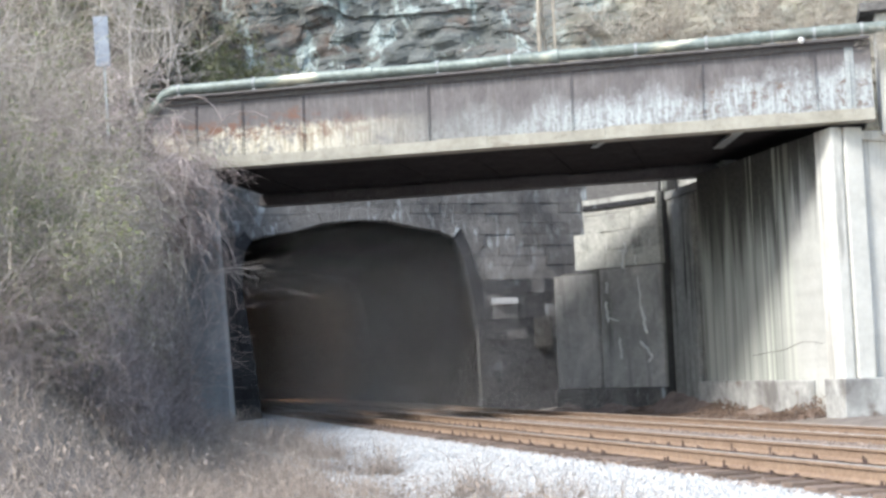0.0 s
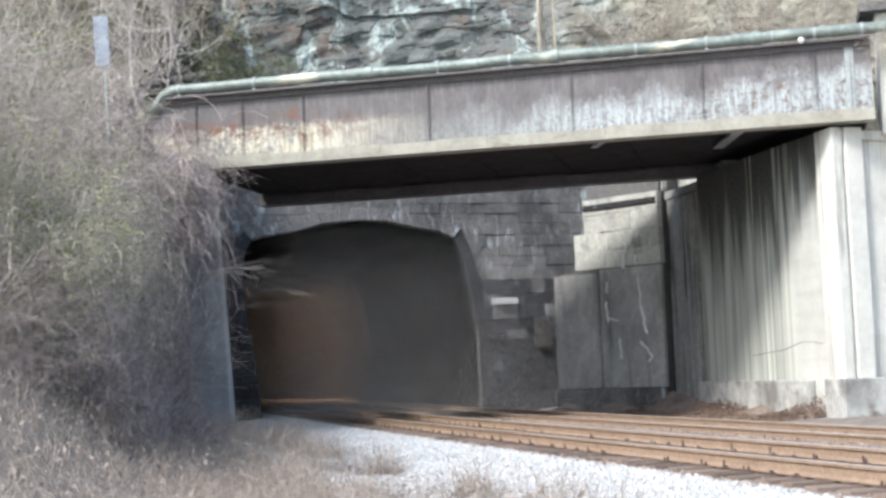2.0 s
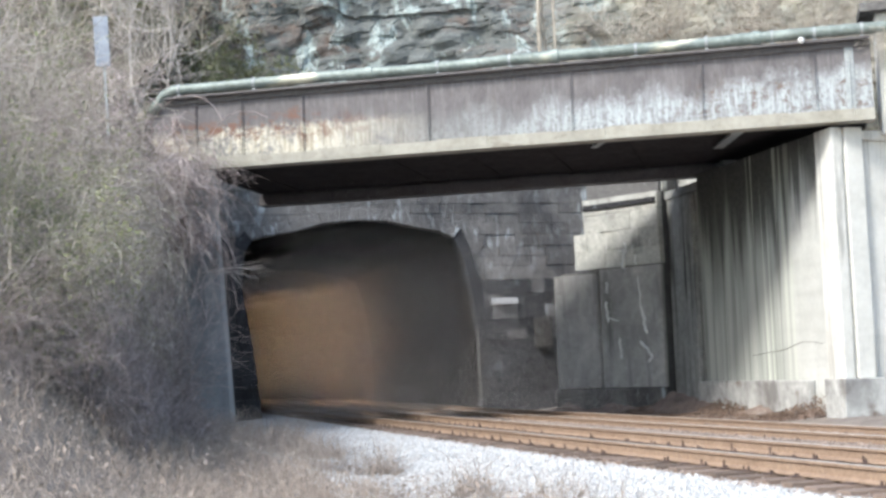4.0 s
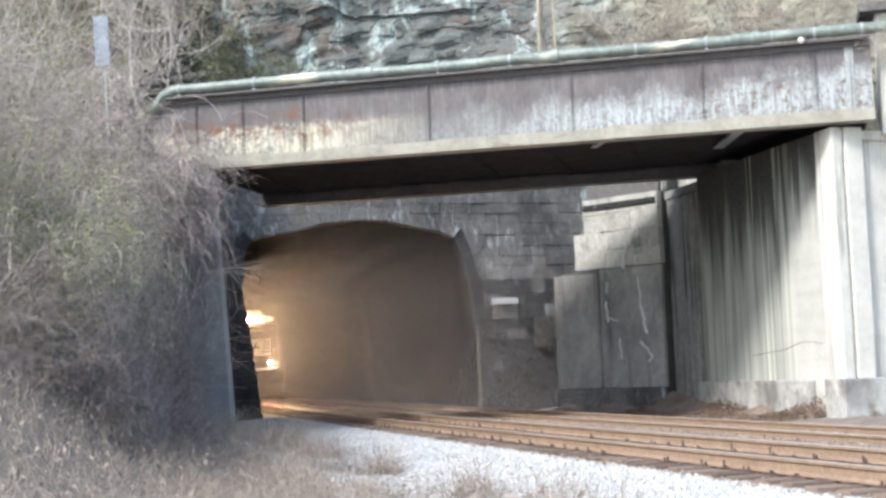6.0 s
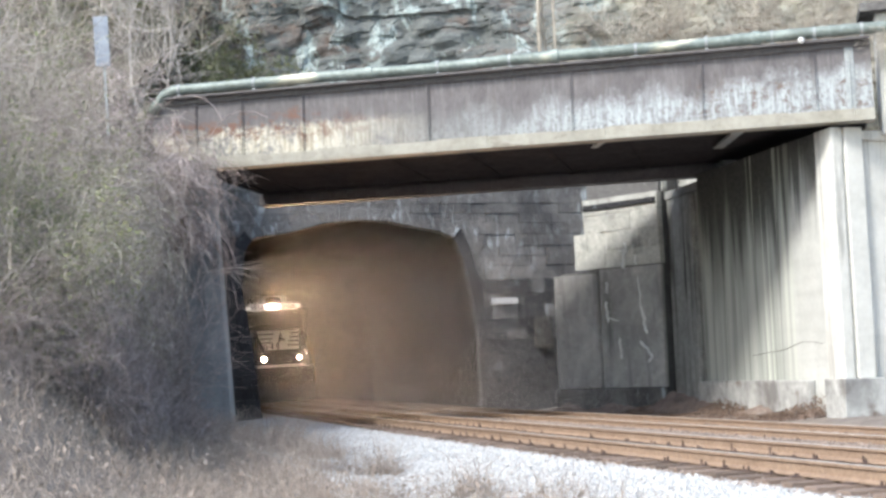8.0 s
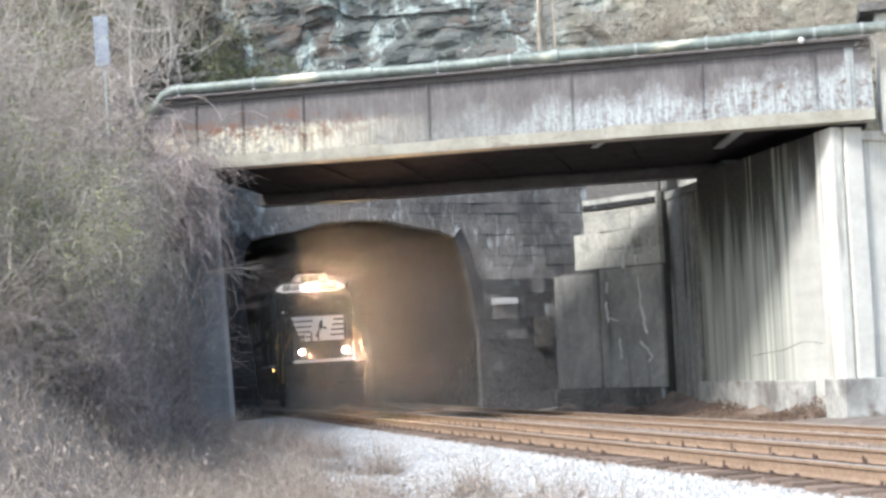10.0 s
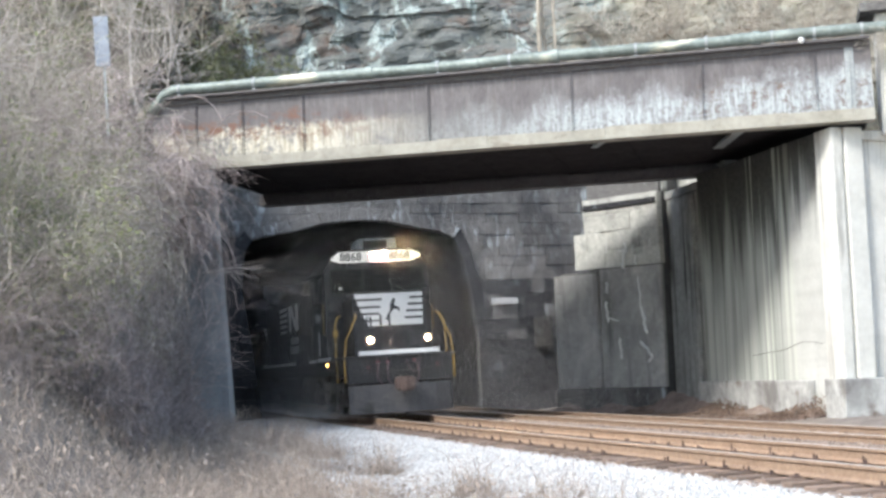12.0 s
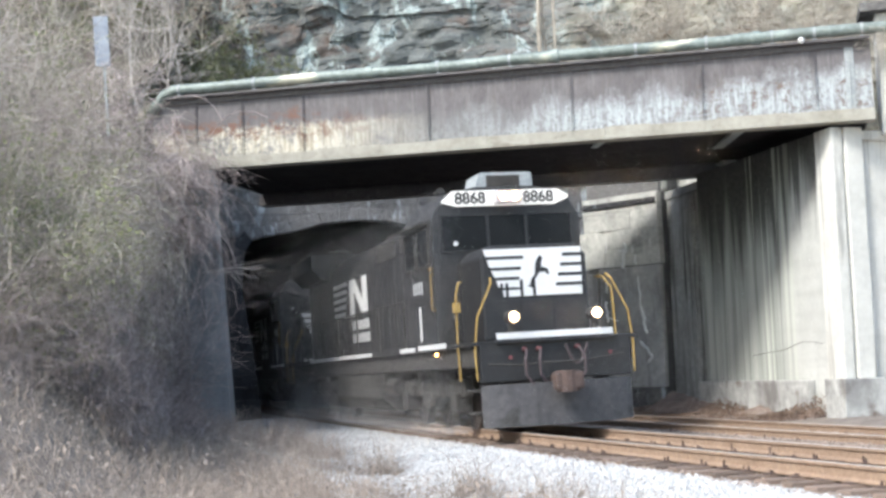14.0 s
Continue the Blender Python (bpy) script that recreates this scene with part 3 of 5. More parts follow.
def build_tunnel():
    inner = np.array(smooth_arch())
    mid = np.array([-1.4, 2.5])
    outer = mid + (inner - mid) * 1.25
    outer[[0, -1], 1] = -0.5
    k = len(inner)
    for name, s0, s1, material, label in (("tunnel_lining", S_PORTAL - 0.35, -47.0, LINING_DARK, "dark concrete tunnel lining behind the portal"),
                                          ("tunnel_rock", -47.0, -175.0, DEEP, "near-black rock tunnel deep in the hill")):
        ss = np.linspace(s0, s1, 8 if s1 > -60 else 26)
        v, f = [], []
        for s in ss:
            for prof in (inner, outer):
                v.extend(at_np(np.full(k, s), prof[:, 0], prof[:, 1]))
        for j in range(len(ss) - 1):
            for layer in (0, 1):
                for i in range(k - 1):
                    b0, b1 = j * 2 * k + layer * k + i, (j + 1) * 2 * k + layer * k + i
                    f.append((b0, b0 + 1, b1 + 1, b1))
        for i in range(k - 1):
            f.append((i, i + 1, k + i + 1, k + i))
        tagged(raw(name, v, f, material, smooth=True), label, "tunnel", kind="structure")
    bm = bmesh.new()
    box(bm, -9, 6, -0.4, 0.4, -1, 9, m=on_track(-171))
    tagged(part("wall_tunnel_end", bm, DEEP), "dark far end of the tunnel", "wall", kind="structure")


def block_mesh(name, seed, material):
    """A rough-faced unit block, from 0 to 1 in each axis."""
    rng = random.Random(seed)
    bm = bmesh.new()
    box(bm, 0.005, 0.995, 0, 1, 0.010, 0.990, bevel=0.014)
    for v in bm.verts:
        v.co += Vector((rng.uniform(-1, 1), rng.uniform(-1, 1), rng.uniform(-1, 1))) * 0.012
    bmesh.ops.recalc_face_normals(bm, faces=bm.faces)
    me = bpy.data.meshes.new(name)
    bm.to_mesh(me)
    bm.free()
    me.materials.append(material)
    return me


def lay(name, mesh, parent, m, size):
    ob = new(name, mesh)
    ob.parent = parent
    ob.matrix_local = m @ Matrix.Diagonal((*size, 1))
    return ob


def build_portal():
    m = on_track(S_PORTAL)
    bm = bmesh.new()
    rng = random.Random(11)
    z, rows = -0.5, []
    while z < 9.2:
        h = rng.choice((0.36, 0.42, 0.5))
        rows.append((z, h))
        z += h
    spans = []
    for z, h in rows:
        o = opening(z + 0.02)
        spans.append([(-13.0, 8.0)] if o is None else [(-13.0, o[0] - 0.02), (o[1] + 0.02, 8.0)])
        for lo, hi in spans[-1]:
            box(bm, lo, hi, -0.75, -0.02, z, z + h - 0.002)
    wall = part("wall_portal", bm, MORTAR)
    wall.matrix_world = m
    tagged(wall, "blackened squared-stone tunnel portal wall with damp pale patches", "wall", kind="structure")
    blocks = [block_mesh("stone", i, STONE) for i in range(5)]
    # Left jamb wholly in this tone for its shade; low right stones for soot.
    black = [block_mesh("stone", 40 + i, STONE_SOOT_SHADE) for i in range(3)]
    for (z, h), span in zip(rows, spans):
        for lo, hi in span:
            a, hi = max(lo, -10.5), min(hi, 4.5)
            while a < hi - 0.05 and z < 8.4:
                w = rng.uniform(0.5, 1.25)
                if hi - (a + w) < 0.35:
                    w = hi - a
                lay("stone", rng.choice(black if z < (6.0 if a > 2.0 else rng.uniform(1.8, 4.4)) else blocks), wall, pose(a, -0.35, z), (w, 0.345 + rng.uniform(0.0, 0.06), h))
                a += w
    # ring of arch stones
    pts = [Vector((a, 0, z)) for a, z in ARCH[1:-1]]
    centre = Vector((-1.4, 0, 2.2))
    for p, q in zip(pts, pts[1:]):
        jamb = p.x < -4.8
        bm = bmesh.new()
        po, qo = p + (p - centre).normalized() * 0.42, q + (q - centre).normalized() * 0.42
        prism(bm, [(p.x, p.z), (q.x, q.z), (qo.x, qo.z), (po.x, po.z)], 1, -0.5, 0.066 if jamb else 0.11, bevel=0.02)
        part("arch_stone", bm, STONE_SOOT_SHADE if p.x > 2.0 or jamb else STONE, wall)
    return wall


def build_plate():
    bm = bmesh.new()
    box(bm, -0.5, 0.5, 0, 0.03, -0.11, 0.11, bevel=0.008)
    sign = empty("wall_plate", on_track(S_PORTAL, -6.55, 3.62) @ pose(0, 0.155, 0))
    part("panel", bm, SIGN, sign)
    bm = bmesh.new()
    for x in (-0.32, -0.1, 0.12, 0.3):
        box(bm, x - 0.07, x + 0.07, 0.03, 0.034, -0.03, 0.03)
    part("lettering", bm, SIGN, sign, "unreadable faint lettering")
    tagged(sign, "small faded white plate fixed to the portal wall", "sign")


def build_wall_box():
    # Made-up box and door standing in for a dark niche in the wall.
    cabinet = empty("wall_niche_box", on_track(S_PORTAL, -7.95, 2.45) @ pose(0, 0.13, 0))
    bm = bmesh.new()
    box(bm, -0.32, 0.32, 0, 0.14, -0.55, 0.55, bevel=0.02)
    part("body", bm, UNDER, cabinet)
    bm = bmesh.new()
    box(bm, -0.28, 0.28, 0.142, 0.16, -0.5, 0.5, bevel=0.01)
    door = part("door", bm, UNDER, cabinet)
    bm = bmesh.new()
    box(bm, 0.2, 0.24, 0.16, 0.19, -0.06, 0.06)
    part("handle", bm, STEEL_GREY, door)
    tagged(cabinet, "dark niche in the portal wall, built as a box with a door", "cabinet")


# ---- grains for dust and exhaust haze, and for lamp glare ----
def motes(name, p, size, label, rng):
    """Dust grains: one small slip each at the places p."""
    n = len(p)
    v = rng.normal(0, 1, (n, 3, 3))
    v = v / np.linalg.norm(v, axis=2, keepdims=True) * size * rng.uniform(0.6, 1.3, (n, 1, 1)) + p[:, None, :]
    ob = raw(name, v.reshape(-1, 3), np.arange(3 * n).reshape(-1, 3), DUST)
    return tagged(ob, label, "dust", kind="stuff")


def build_haze():
    """Dust through the tunnel and under the bridge, in drifts, added also to lift dark tones; thickest deep in the
    tunnel for lamp halos.
    """
    rng = np.random.default_rng(77)
    for n, near, far, size, label in ((760000, 0.0, 16.0, 0.0062, "thin grey dust and exhaust haze filling the tunnel mouth"),
                                      (680000, 9.0, 33.0, 0.0110, "thicker grey exhaust haze deep in the tunnel")):
        s = S_PORTAL - rng.uniform(near, far, n)
        a = rng.uniform(-5.4, 2.5, n)
        z = rng.uniform(0.02, 6.2, n)
        keep = (np.abs(a + 1.5) / 4.05) ** 4 + (np.maximum(z - 2.0, 0) / 4.3) ** 4 < 1.0
        keep &= rng.random(n) < 0.75 + 0.3 * fbm(s * 0.35 + a * 0.5, z * 0.7, 5.0)
        keep &= rng.random(n) < smooth_step(S_PORTAL - s, near - 4.0, near + 7.0)
        motes("dust_haze", at_np(s[keep], a[keep], z[keep]), size, label, rng)
    n = 900000
    s = S_PORTAL + 0.3 + 13.5 * rng.random(n) ** 1.15
    a = -7.4 + 10.2 * rng.random(n)
    z = 6.2 * rng.random(n) ** 1.25
    fade = smooth_step(a, -7.6, -4.0) * (1 - smooth_step(a, 1.6, 3.0)) * (1 - 0.8 * smooth_step(z, 3.0, 6.2))
    keep = rng.random(n) < fade * (0.8 + 0.25 * fbm(s * 0.35 + a * 0.5, z * 0.7, 7.0))
    motes("dust_haze", at_np(s[keep], a[keep], z[keep]), 0.0073, "thin grey dust hanging under the bridge before the tunnel", rng)


def build_bow_haze():
    """Haze grains added before and beside the train to lift its dark tones and catch lamp glow; local axes as the
    locomotive's.
    """
    rng = np.random.default_rng(78)
    n, m = 13000, 260000
    y = np.concatenate([0.8 + 5.0 * rng.random(n) ** 1.3, 0.4 - 20.0 * rng.random(m)])
    x = np.concatenate([rng.normal(0, 0.95, n), 1.6 + 0.75 * rng.random(m)])
    z = np.concatenate([rng.uniform(0.1, 4.2, n), 0.08 + 4.2 * rng.random(m) ** 1.9])
    keep = np.abs(x) < 2.4
    return motes("dust_haze", np.stack([x, y, z], -1)[keep], 0.0050, "thin haze grains added around the moving train", rng)


# ---- bridge ----
BRIDGE = Matrix.Translation((-4.91, 34.75, 6.5)) @ Matrix.Rotation(math.atan2(31.26 - 34.75, 9.66 + 4.91), 4, "Z")
STIFF = (-1.4, -0.13, 1.50, 4.76, 8.31, 11.42, 14.0, 14.79)


def build_bridge():
    bridge = empty("girder_bridge", BRIDGE)
    x0, x1 = -2.6, 15.28
    for k, y in enumerate((0.0, 7.7)):
        bm = bmesh.new()
        top = 1.85 if k == 0 else 0.62
        box(bm, x0, x1, y + 0.14, y + 0.17, 0.05, top)
        part("web_plate", bm, GIRDER if k == 0 else STEEL_DARK, bridge, "chalky grey-purple plate with rust and white run-off" if k == 0 else "")
        bm = bmesh.new()
        box(bm, x0, x1, y - 0.06, y + 0.42, -0.03, 0.05, bevel=0.01)
        rng = random.Random(4)
        x = x0
        while x < x1:
            w = rng.uniform(0.5, 1.7)
            box(bm, x, min(x + w, x1) - 0.004, y - 0.045 - rng.uniform(0, 0.03), y + 0.139, 0.051, 0.25 + rng.uniform(-0.02, 0.03))
            x += w
        part("bottom_flange", bm, FLANGE if k == 0 else STEEL_DARK, bridge, "dusty cream lower flange" if k == 0 else "")
        bm = bmesh.new()
        box(bm, x0, x1, y - 0.09, y + 0.40, top, top + 0.06, bevel=0.01)
        box(bm, x0, x1, y + 0.07, y + 0.139, top - 0.13, top - 0.001)
        part("top_flange", bm, STEEL_DARK, bridge)
        for j, x in enumerate(STIFF):
            bm = bmesh.new()
            wide = 0.05 if j < 7 else 0.10
            box(bm, x - wide, x + wide, y + 0.115, y + 0.139, 0.25, top - 0.13)
            box(bm, x - 0.012, x + 0.012, y + 0.085, y + 0.115, 0.25, top - 0.13)
            part("stiffener", bm, GIRDER if k == 0 and j < 7 else (STEEL_GREY if k == 0 else STEEL_DARK), bridge)
    bm = bmesh.new()
    for x in np.arange(-2.4, 15.2, 0.18):
        for z in (1.78, 0.32):
            bmesh.ops.create_icosphere(bm, subdivisions=1, radius=0.016, matrix=pose(x, 0.065 if z > 1 else 0.137, z))
    for x in STIFF:
        for z in np.arange(0.33, 1.7, 0.1):
            for dx in (-0.085, 0.085):
                bmesh.ops.create_icosphere(bm, subdivisions=1, radius=0.015, matrix=pose(x + dx, 0.137, z))
    tagged(part("rivets", bm, STEEL_DARK, bridge), kind="stuff")
    bm = bmesh.new()
    box(bm, x0, x1, 0.2, 7.8, 0.36, 0.60)
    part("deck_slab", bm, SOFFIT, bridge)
    for x in (-2.2, -1.2, 0.9, 3.0, 5.1, 7.2, 9.3, 11.4, 13.5, 15.0):
        bm = bmesh.new()
        box(bm, x - 0.012, x + 0.012, 0.43, 7.6, 0.322, 0.355)
        box(bm, x - 0.08, x + 0.08, 0.43, 7.6, 0.305, 0.321)
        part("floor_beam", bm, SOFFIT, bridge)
    # Paler than the beams: light on these braces is put into their colour.
    for a, b, wide in (((12.47, 0.43), (11.6, 3.9), 0.13), ((9.31, 0.43), (8.55, 2.3), 0.08)):
        bm = bmesh.new()
        run_x, run_y = b[0] - a[0], b[1] - a[1]
        m = Matrix.Translation((a[0], a[1], 0.17)) @ Matrix.Rotation(math.atan2(run_y, run_x), 4, "Z")
        long = math.hypot(run_x, run_y)
        box(bm, 0, long, -wide, wide, -0.012, 0.012, m=m)
        box(bm, 0, long, -0.012, 0.012, 0.013, 0.13, m=m)
        part("wind_brace", bm, STEEL_GREY, bridge, "angle-iron brace under the deck, painted pale as if lit")
    tagged(bridge, "weathered grey-purple riveted plate-girder road bridge over the tracks", "bridge")


def build_pipe():
    pipe = empty("utility_pipe", BRIDGE @ pose(0, -0.03, 2.08))
    bm = bmesh.new()
    pts = [(-2.6, 0.12, -0.5), (-2.4, 0.08, -0.28), (-2.2, 0.03, -0.1), (-1.9, 0, 0.0), (-1.5, 0, 0.0)] + [(x, 0.012 * math.sin(x * 1.7), 0.012 * math.sin(x)) for x in np.arange(-1, 15.6, 0.5)] + [(18.0, 0.2, 0.02)]
    rod(bm, pts, 0.135, 16)
    part("tube", bm, PIPE, pipe, smooth=True)
    for x in (3.35, 8.0, 12.75):
        bm = bmesh.new()
        cyl(bm, (x - 0.09, 0, 0), (x + 0.09, 0, 0), 0.168, n=18)
        cyl(bm, (x - 0.55, 0, 0), (x - 0.09, 0, 0), 0.148, n=18)
        part("coupling", bm, PIPE, pipe, "wide pipe coupling")
    for x in (-1.75, 0.3, 5.1, 6.9, 9.95, 11.6, 13.1, 14.05, 15.1):
        bm = bmesh.new()
        cyl(bm, (x - 0.03, 0, 0), (x + 0.03, 0, 0), 0.152, n=18)
        part("clamp", bm, STEEL_GREY, pipe)
        bm = bmesh.new()
        box(bm, x - 0.04, x + 0.04, -0.06, 0.2, -0.17, -0.12)
        part("saddle", bm, STEEL_GREY, pipe)
    bm = bmesh.new()
    bmesh.ops.create_uvsphere(bm, u_segments=12, v_segments=8, radius=0.075, matrix=pose(13.75, -0.1, -0.17))
    part("valve_cap", bm, WHITE, pipe, "white rounded valve cap")
    tagged(pipe, "long galvanised utility pipe clamped along the bridge top", "pipe")


# ---- right abutment and retaining walls ----
RIGHT = Matrix.Translation((9.02, 31.55, 0)) @ Matrix.Rotation(0.2496, 4, "Z")


def build_right_walls():
    def wall(name, material, label, make, m=RIGHT):
        bm = bmesh.new()
        make(bm)
        ob = part(name, bm, material)
        ob.matrix_world = m
        return tagged(ob, label, "wall", kind="structure")
    face = wall("wall_abutment", ABUTMENT, "pale concrete abutment face with black and green run-off streaks, bridge shade painted in above",
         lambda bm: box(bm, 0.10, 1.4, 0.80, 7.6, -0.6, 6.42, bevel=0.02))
    bm = bmesh.new()
    rod(bm, [(0.096, 1.1, 1.44), (0.096, 1.6, 1.5), (0.096, 2.1, 1.52), (0.096, 2.6, 1.42), (0.096, 3.2, 1.33), (0.096, 3.9, 1.3), (0.096, 4.7, 1.24)], 0.0075, 5)
    part("crack", bm, MORTAR, face, "thin dark crack")
    wall("wall_pier", CONCRETE, "bright sunlit concrete end pier of the abutment",
         lambda bm: (box(bm, 0.0, 0.27, 0.03, 0.797, -0.6, 6.40, bevel=0.03), box(bm, 0.27, 0.34, 0.10, 0.79, -0.6, 6.35), box(bm, 0.34, 0.80, 0.0, 0.797, -0.6, 6.40, bevel=0.03)))
    wall("wall_wing", CONCRETE, "bright pale concrete wing wall beside the pier",
         lambda bm: (box(bm, 0.803, 9.0, 0.14, 1.2, -0.6, 6.1, bevel=0.02), box(bm, 0.803, 9.0, 0.0, 1.3, 6.104, 6.32, bevel=0.02)))
    wall("plinth", PLINTH, "stained low concrete footing along the pier and wing wall",
         lambda bm: box(bm, -0.14, 9.0, -0.16, -0.005, -0.6, 0.62, bevel=0.03))
    wall("plinth_inner", PLINTH, "stained pale low concrete footing along the abutment",
         lambda bm: (box(bm, -0.10, 0.097, 1.55, 7.8, -0.6, 0.60, bevel=0.05), box(bm, -0.14, -0.005, -0.003, 0.75, -0.6, 0.62, bevel=0.03)))
    wall("wall_retaining", STONE_DARK, "dark streaked retaining wall behind the bridge",
         lambda bm: (box(bm, 0.35, 1.4, 7.604, 10.35, -0.6, 6.05, bevel=0.03), box(bm, 0.30, 1.5, 7.604, 10.4, 6.054, 6.3, bevel=0.02),
                     box(bm, 0.22, 0.347, 8.3, 8.9, -0.6, 6.0, bevel=0.02)))
    wall("wall_upper", STONE_PALE, "pale upper wall stepped back above the retaining wall",
         lambda bm: box(bm, 1.0, 2.0, 7.7, 14.0, 6.304, 9.0))


STREAKS = ((1.31, 4.88, 1.22, 4.60, 0.02), (1.30, 4.62, 1.40, 4.10, 0.03), (1.54, 4.63, 1.25, 4.66, 0.014), (0.93, 4.5, 0.93, 4.15, 0.016), (1.0, 4.75, 1.02, 4.55, 0.012),
           (0.85, 3.79, 0.80, 2.9, 0.016), (0.80, 2.9, 0.64, 2.07, 0.028), (2.07, 3.71, 2.05, 3.4, 0.014), (2.12, 3.1, 2.06, 2.48, 0.02), (2.06, 2.6, 1.7, 2.5, 0.012), (1.64, 1.94, 1.61, 1.33, 0.02),
           (0.86, 1.82, 0.47, 1.38, 0.024), (0.47, 1.38, 0.6, 1.2, 0.016), (2.0, 4.9, 2.02, 4.6, 0.012), (0.35, 4.9, 0.36, 4.65, 0.012))


def build_flank_wall():
    """Stone wall set aslant between the retaining wall and the portal."""
    m = Matrix.Translation((6.62, 41.55, 0)) @ Matrix(((-0.72, 0.69, 0, 0), (0.69, 0.72, 0, 0), (0, 0, 1, 0), (0, 0, 0, 1)))
    bm = bmesh.new()
    box(bm, 0.1, 2.85, 0.05, 1.0, -0.6, 8.6)
    box(bm, 2.852, 4.0, 0.05, 1.0, -0.6, 4.1)
    wall = part("wall_flank", bm, MORTAR)
    wall.matrix_world = m
    tagged(wall, "stepped squared-stone flank wall, pale above and sooty below, with white lime streaks", "wall", kind="structure")
    pale = [block_mesh("stone", 20 + i, STONE_PALE) for i in range(4)]
    dark = [block_mesh("stone", 30 + i, STONE) for i in range(4)]
    rng = random.Random(8)
    z = 4.16
    while z < 8.3:
        h = 0.56 if z < 5.6 else 0.5
        length = 2.9 if z > 4.75 else 3.3
        x = 0.05
        while x < length - 0.05:
            w = rng.uniform(0.7, 1.4)
            if length - x - w < 0.35:
                w = length - x
            back = 0.0 if z < 6.0 else 0.3
            lay("stone", rng.choice(pale if z > 3.6 and x < 2.85 else dark), wall, pose(x, -0.1 + back - rng.uniform(0, 0.05), z), (w, 0.25, h))
            x += w
        z += h
    # Darkened stone, since the sun would show this ledge pale.
    bm = bmesh.new()
    box(bm, 0.1, 2.85, -0.2, 0.25, 6.0, 6.17, bevel=0.03)
    part("ledge", bm, STONE_SOOT_SHADE, wall, "dark projecting ledge")
    for x0, x1, y in ((0.05, 2.36, -0.13), (2.40, 4.12, -0.22)):
        bm = bmesh.new()
        box(bm, x0, x1, y, 0.047, 0.45, 4.12 if x0 < 1 else 4.02, bevel=0.02)
        part("panel", bm, PLASTER, wall, "smooth sooty plastered panel")
    bm = bmesh.new()
    box(bm, 0.05, 4.2, -0.2, 0.046, -0.6, 0.44, bevel=0.05)
    part("footing", bm, STONE, wall)
    rng = random.Random(3)
    for x0, z0, x1, z1, r in STREAKS:
        bm = bmesh.new()
        n = 12
        rod(bm, [(x0 + (x1 - x0) * i / n + rng.uniform(-0.035, 0.035), -0.165, z0 + (z1 - z0) * i / n) for i in range(n + 1)], r * 1.7, 5)
        for v in bm.verts:
            v.co.x += rng.uniform(-0.5, 0.9) * r
        part("lime_streak", bm, LIME, wall, "white lime run")


def build_earth():
    """Earth and leaves drifted against the foot of the walls."""
    line = ((0.1, 0.9), (0.1, 7.6), (0.25, 10.3), (-1.55, 13.2))
    x, y = np.meshgrid(np.linspace(-3.6, 0.3, 66), np.linspace(0.9, 13.4, 150), indexing="ij")
    gap = np.full(x.shape, 9.0)
    for (ax, ay), (bx, by) in zip(line, line[1:]):
        k = np.clip(((x - ax) * (bx - ax) + (y - ay) * (by - ay)) / ((bx - ax) ** 2 + (by - ay) ** 2), 0, 1)
        gap = np.minimum(gap, np.hypot(x - ax - k * (bx - ax), y - ay - k * (by - ay)))
    lump = fbm(x * 1.1, y * 0.8, 12.0)
    deep = 0.16 + 0.22 * smooth_step(y, 6.5, 9.5) + 0.14 * lump
    h = np.maximum(deep, 0.04) * np.exp(-(gap / (0.55 + 0.35 * smooth_step(y, 7.0, 10.0))) ** 2) + 0.03 * fbm(x * 4, y * 4, 3.0)
    c, s = math.cos(0.2496), math.sin(0.2496)
    wx, wy = 9.02 + c * x - s * y, 31.55 + s * x + c * y
    z = ground_z(wx, wy) - 0.08 + 1.25 * h
    i = np.arange(x.size).reshape(x.shape)
    f = np.stack([i[:-1, :-1], i[1:, :-1], i[1:, 1:], i[:-1, 1:]], -1).reshape(-1, 4)
    tagged(raw("earth_bank", np.stack([wx, wy, z], -1).reshape(-1, 3), f, EARTH, smooth=True), "reddish earth and leaves drifted against the wall foot", "earth", kind="stuff")


def build_left_abutment():
    m = Matrix.Translation((-5.80, 34.95, 0)) @ Matrix.Rotation(math.atan2(31.26 - 34.75, 14.57), 4, "Z")
    bm = bmesh.new()
    prism(bm, [(-6.0, -0.6), (0.42, -0.6), (-0.02, 6.45), (-6.0, 6.45)], 1, 0.0, 0.3, bevel=0.02)
    ob = part("wall_left_abutment", bm, CONCRETE_SHADED)
    ob.matrix_world = m
    tagged(ob, "concrete abutment half hidden by brush, its blue-grey shade painted in", "wall", kind="structure")
    # Lengthened out of sight to the portal, to keep skylight off its left side.
    m = Matrix.Translation((-5.42, 35.0, 0)) @ Matrix.Rotation(0.2496, 4, "Z")
    bm = bmesh.new()
    box(bm, -1.6, -0.55, 0.45, 13.6, -0.6, 6.4, bevel=0.02)
    ob = part("wall_left_return", bm, STONE_DARK)
    ob.matrix_world = m
    tagged(ob, "dark inner face of the abutment, run on unseen to block skylight", "wall", kind="structure")


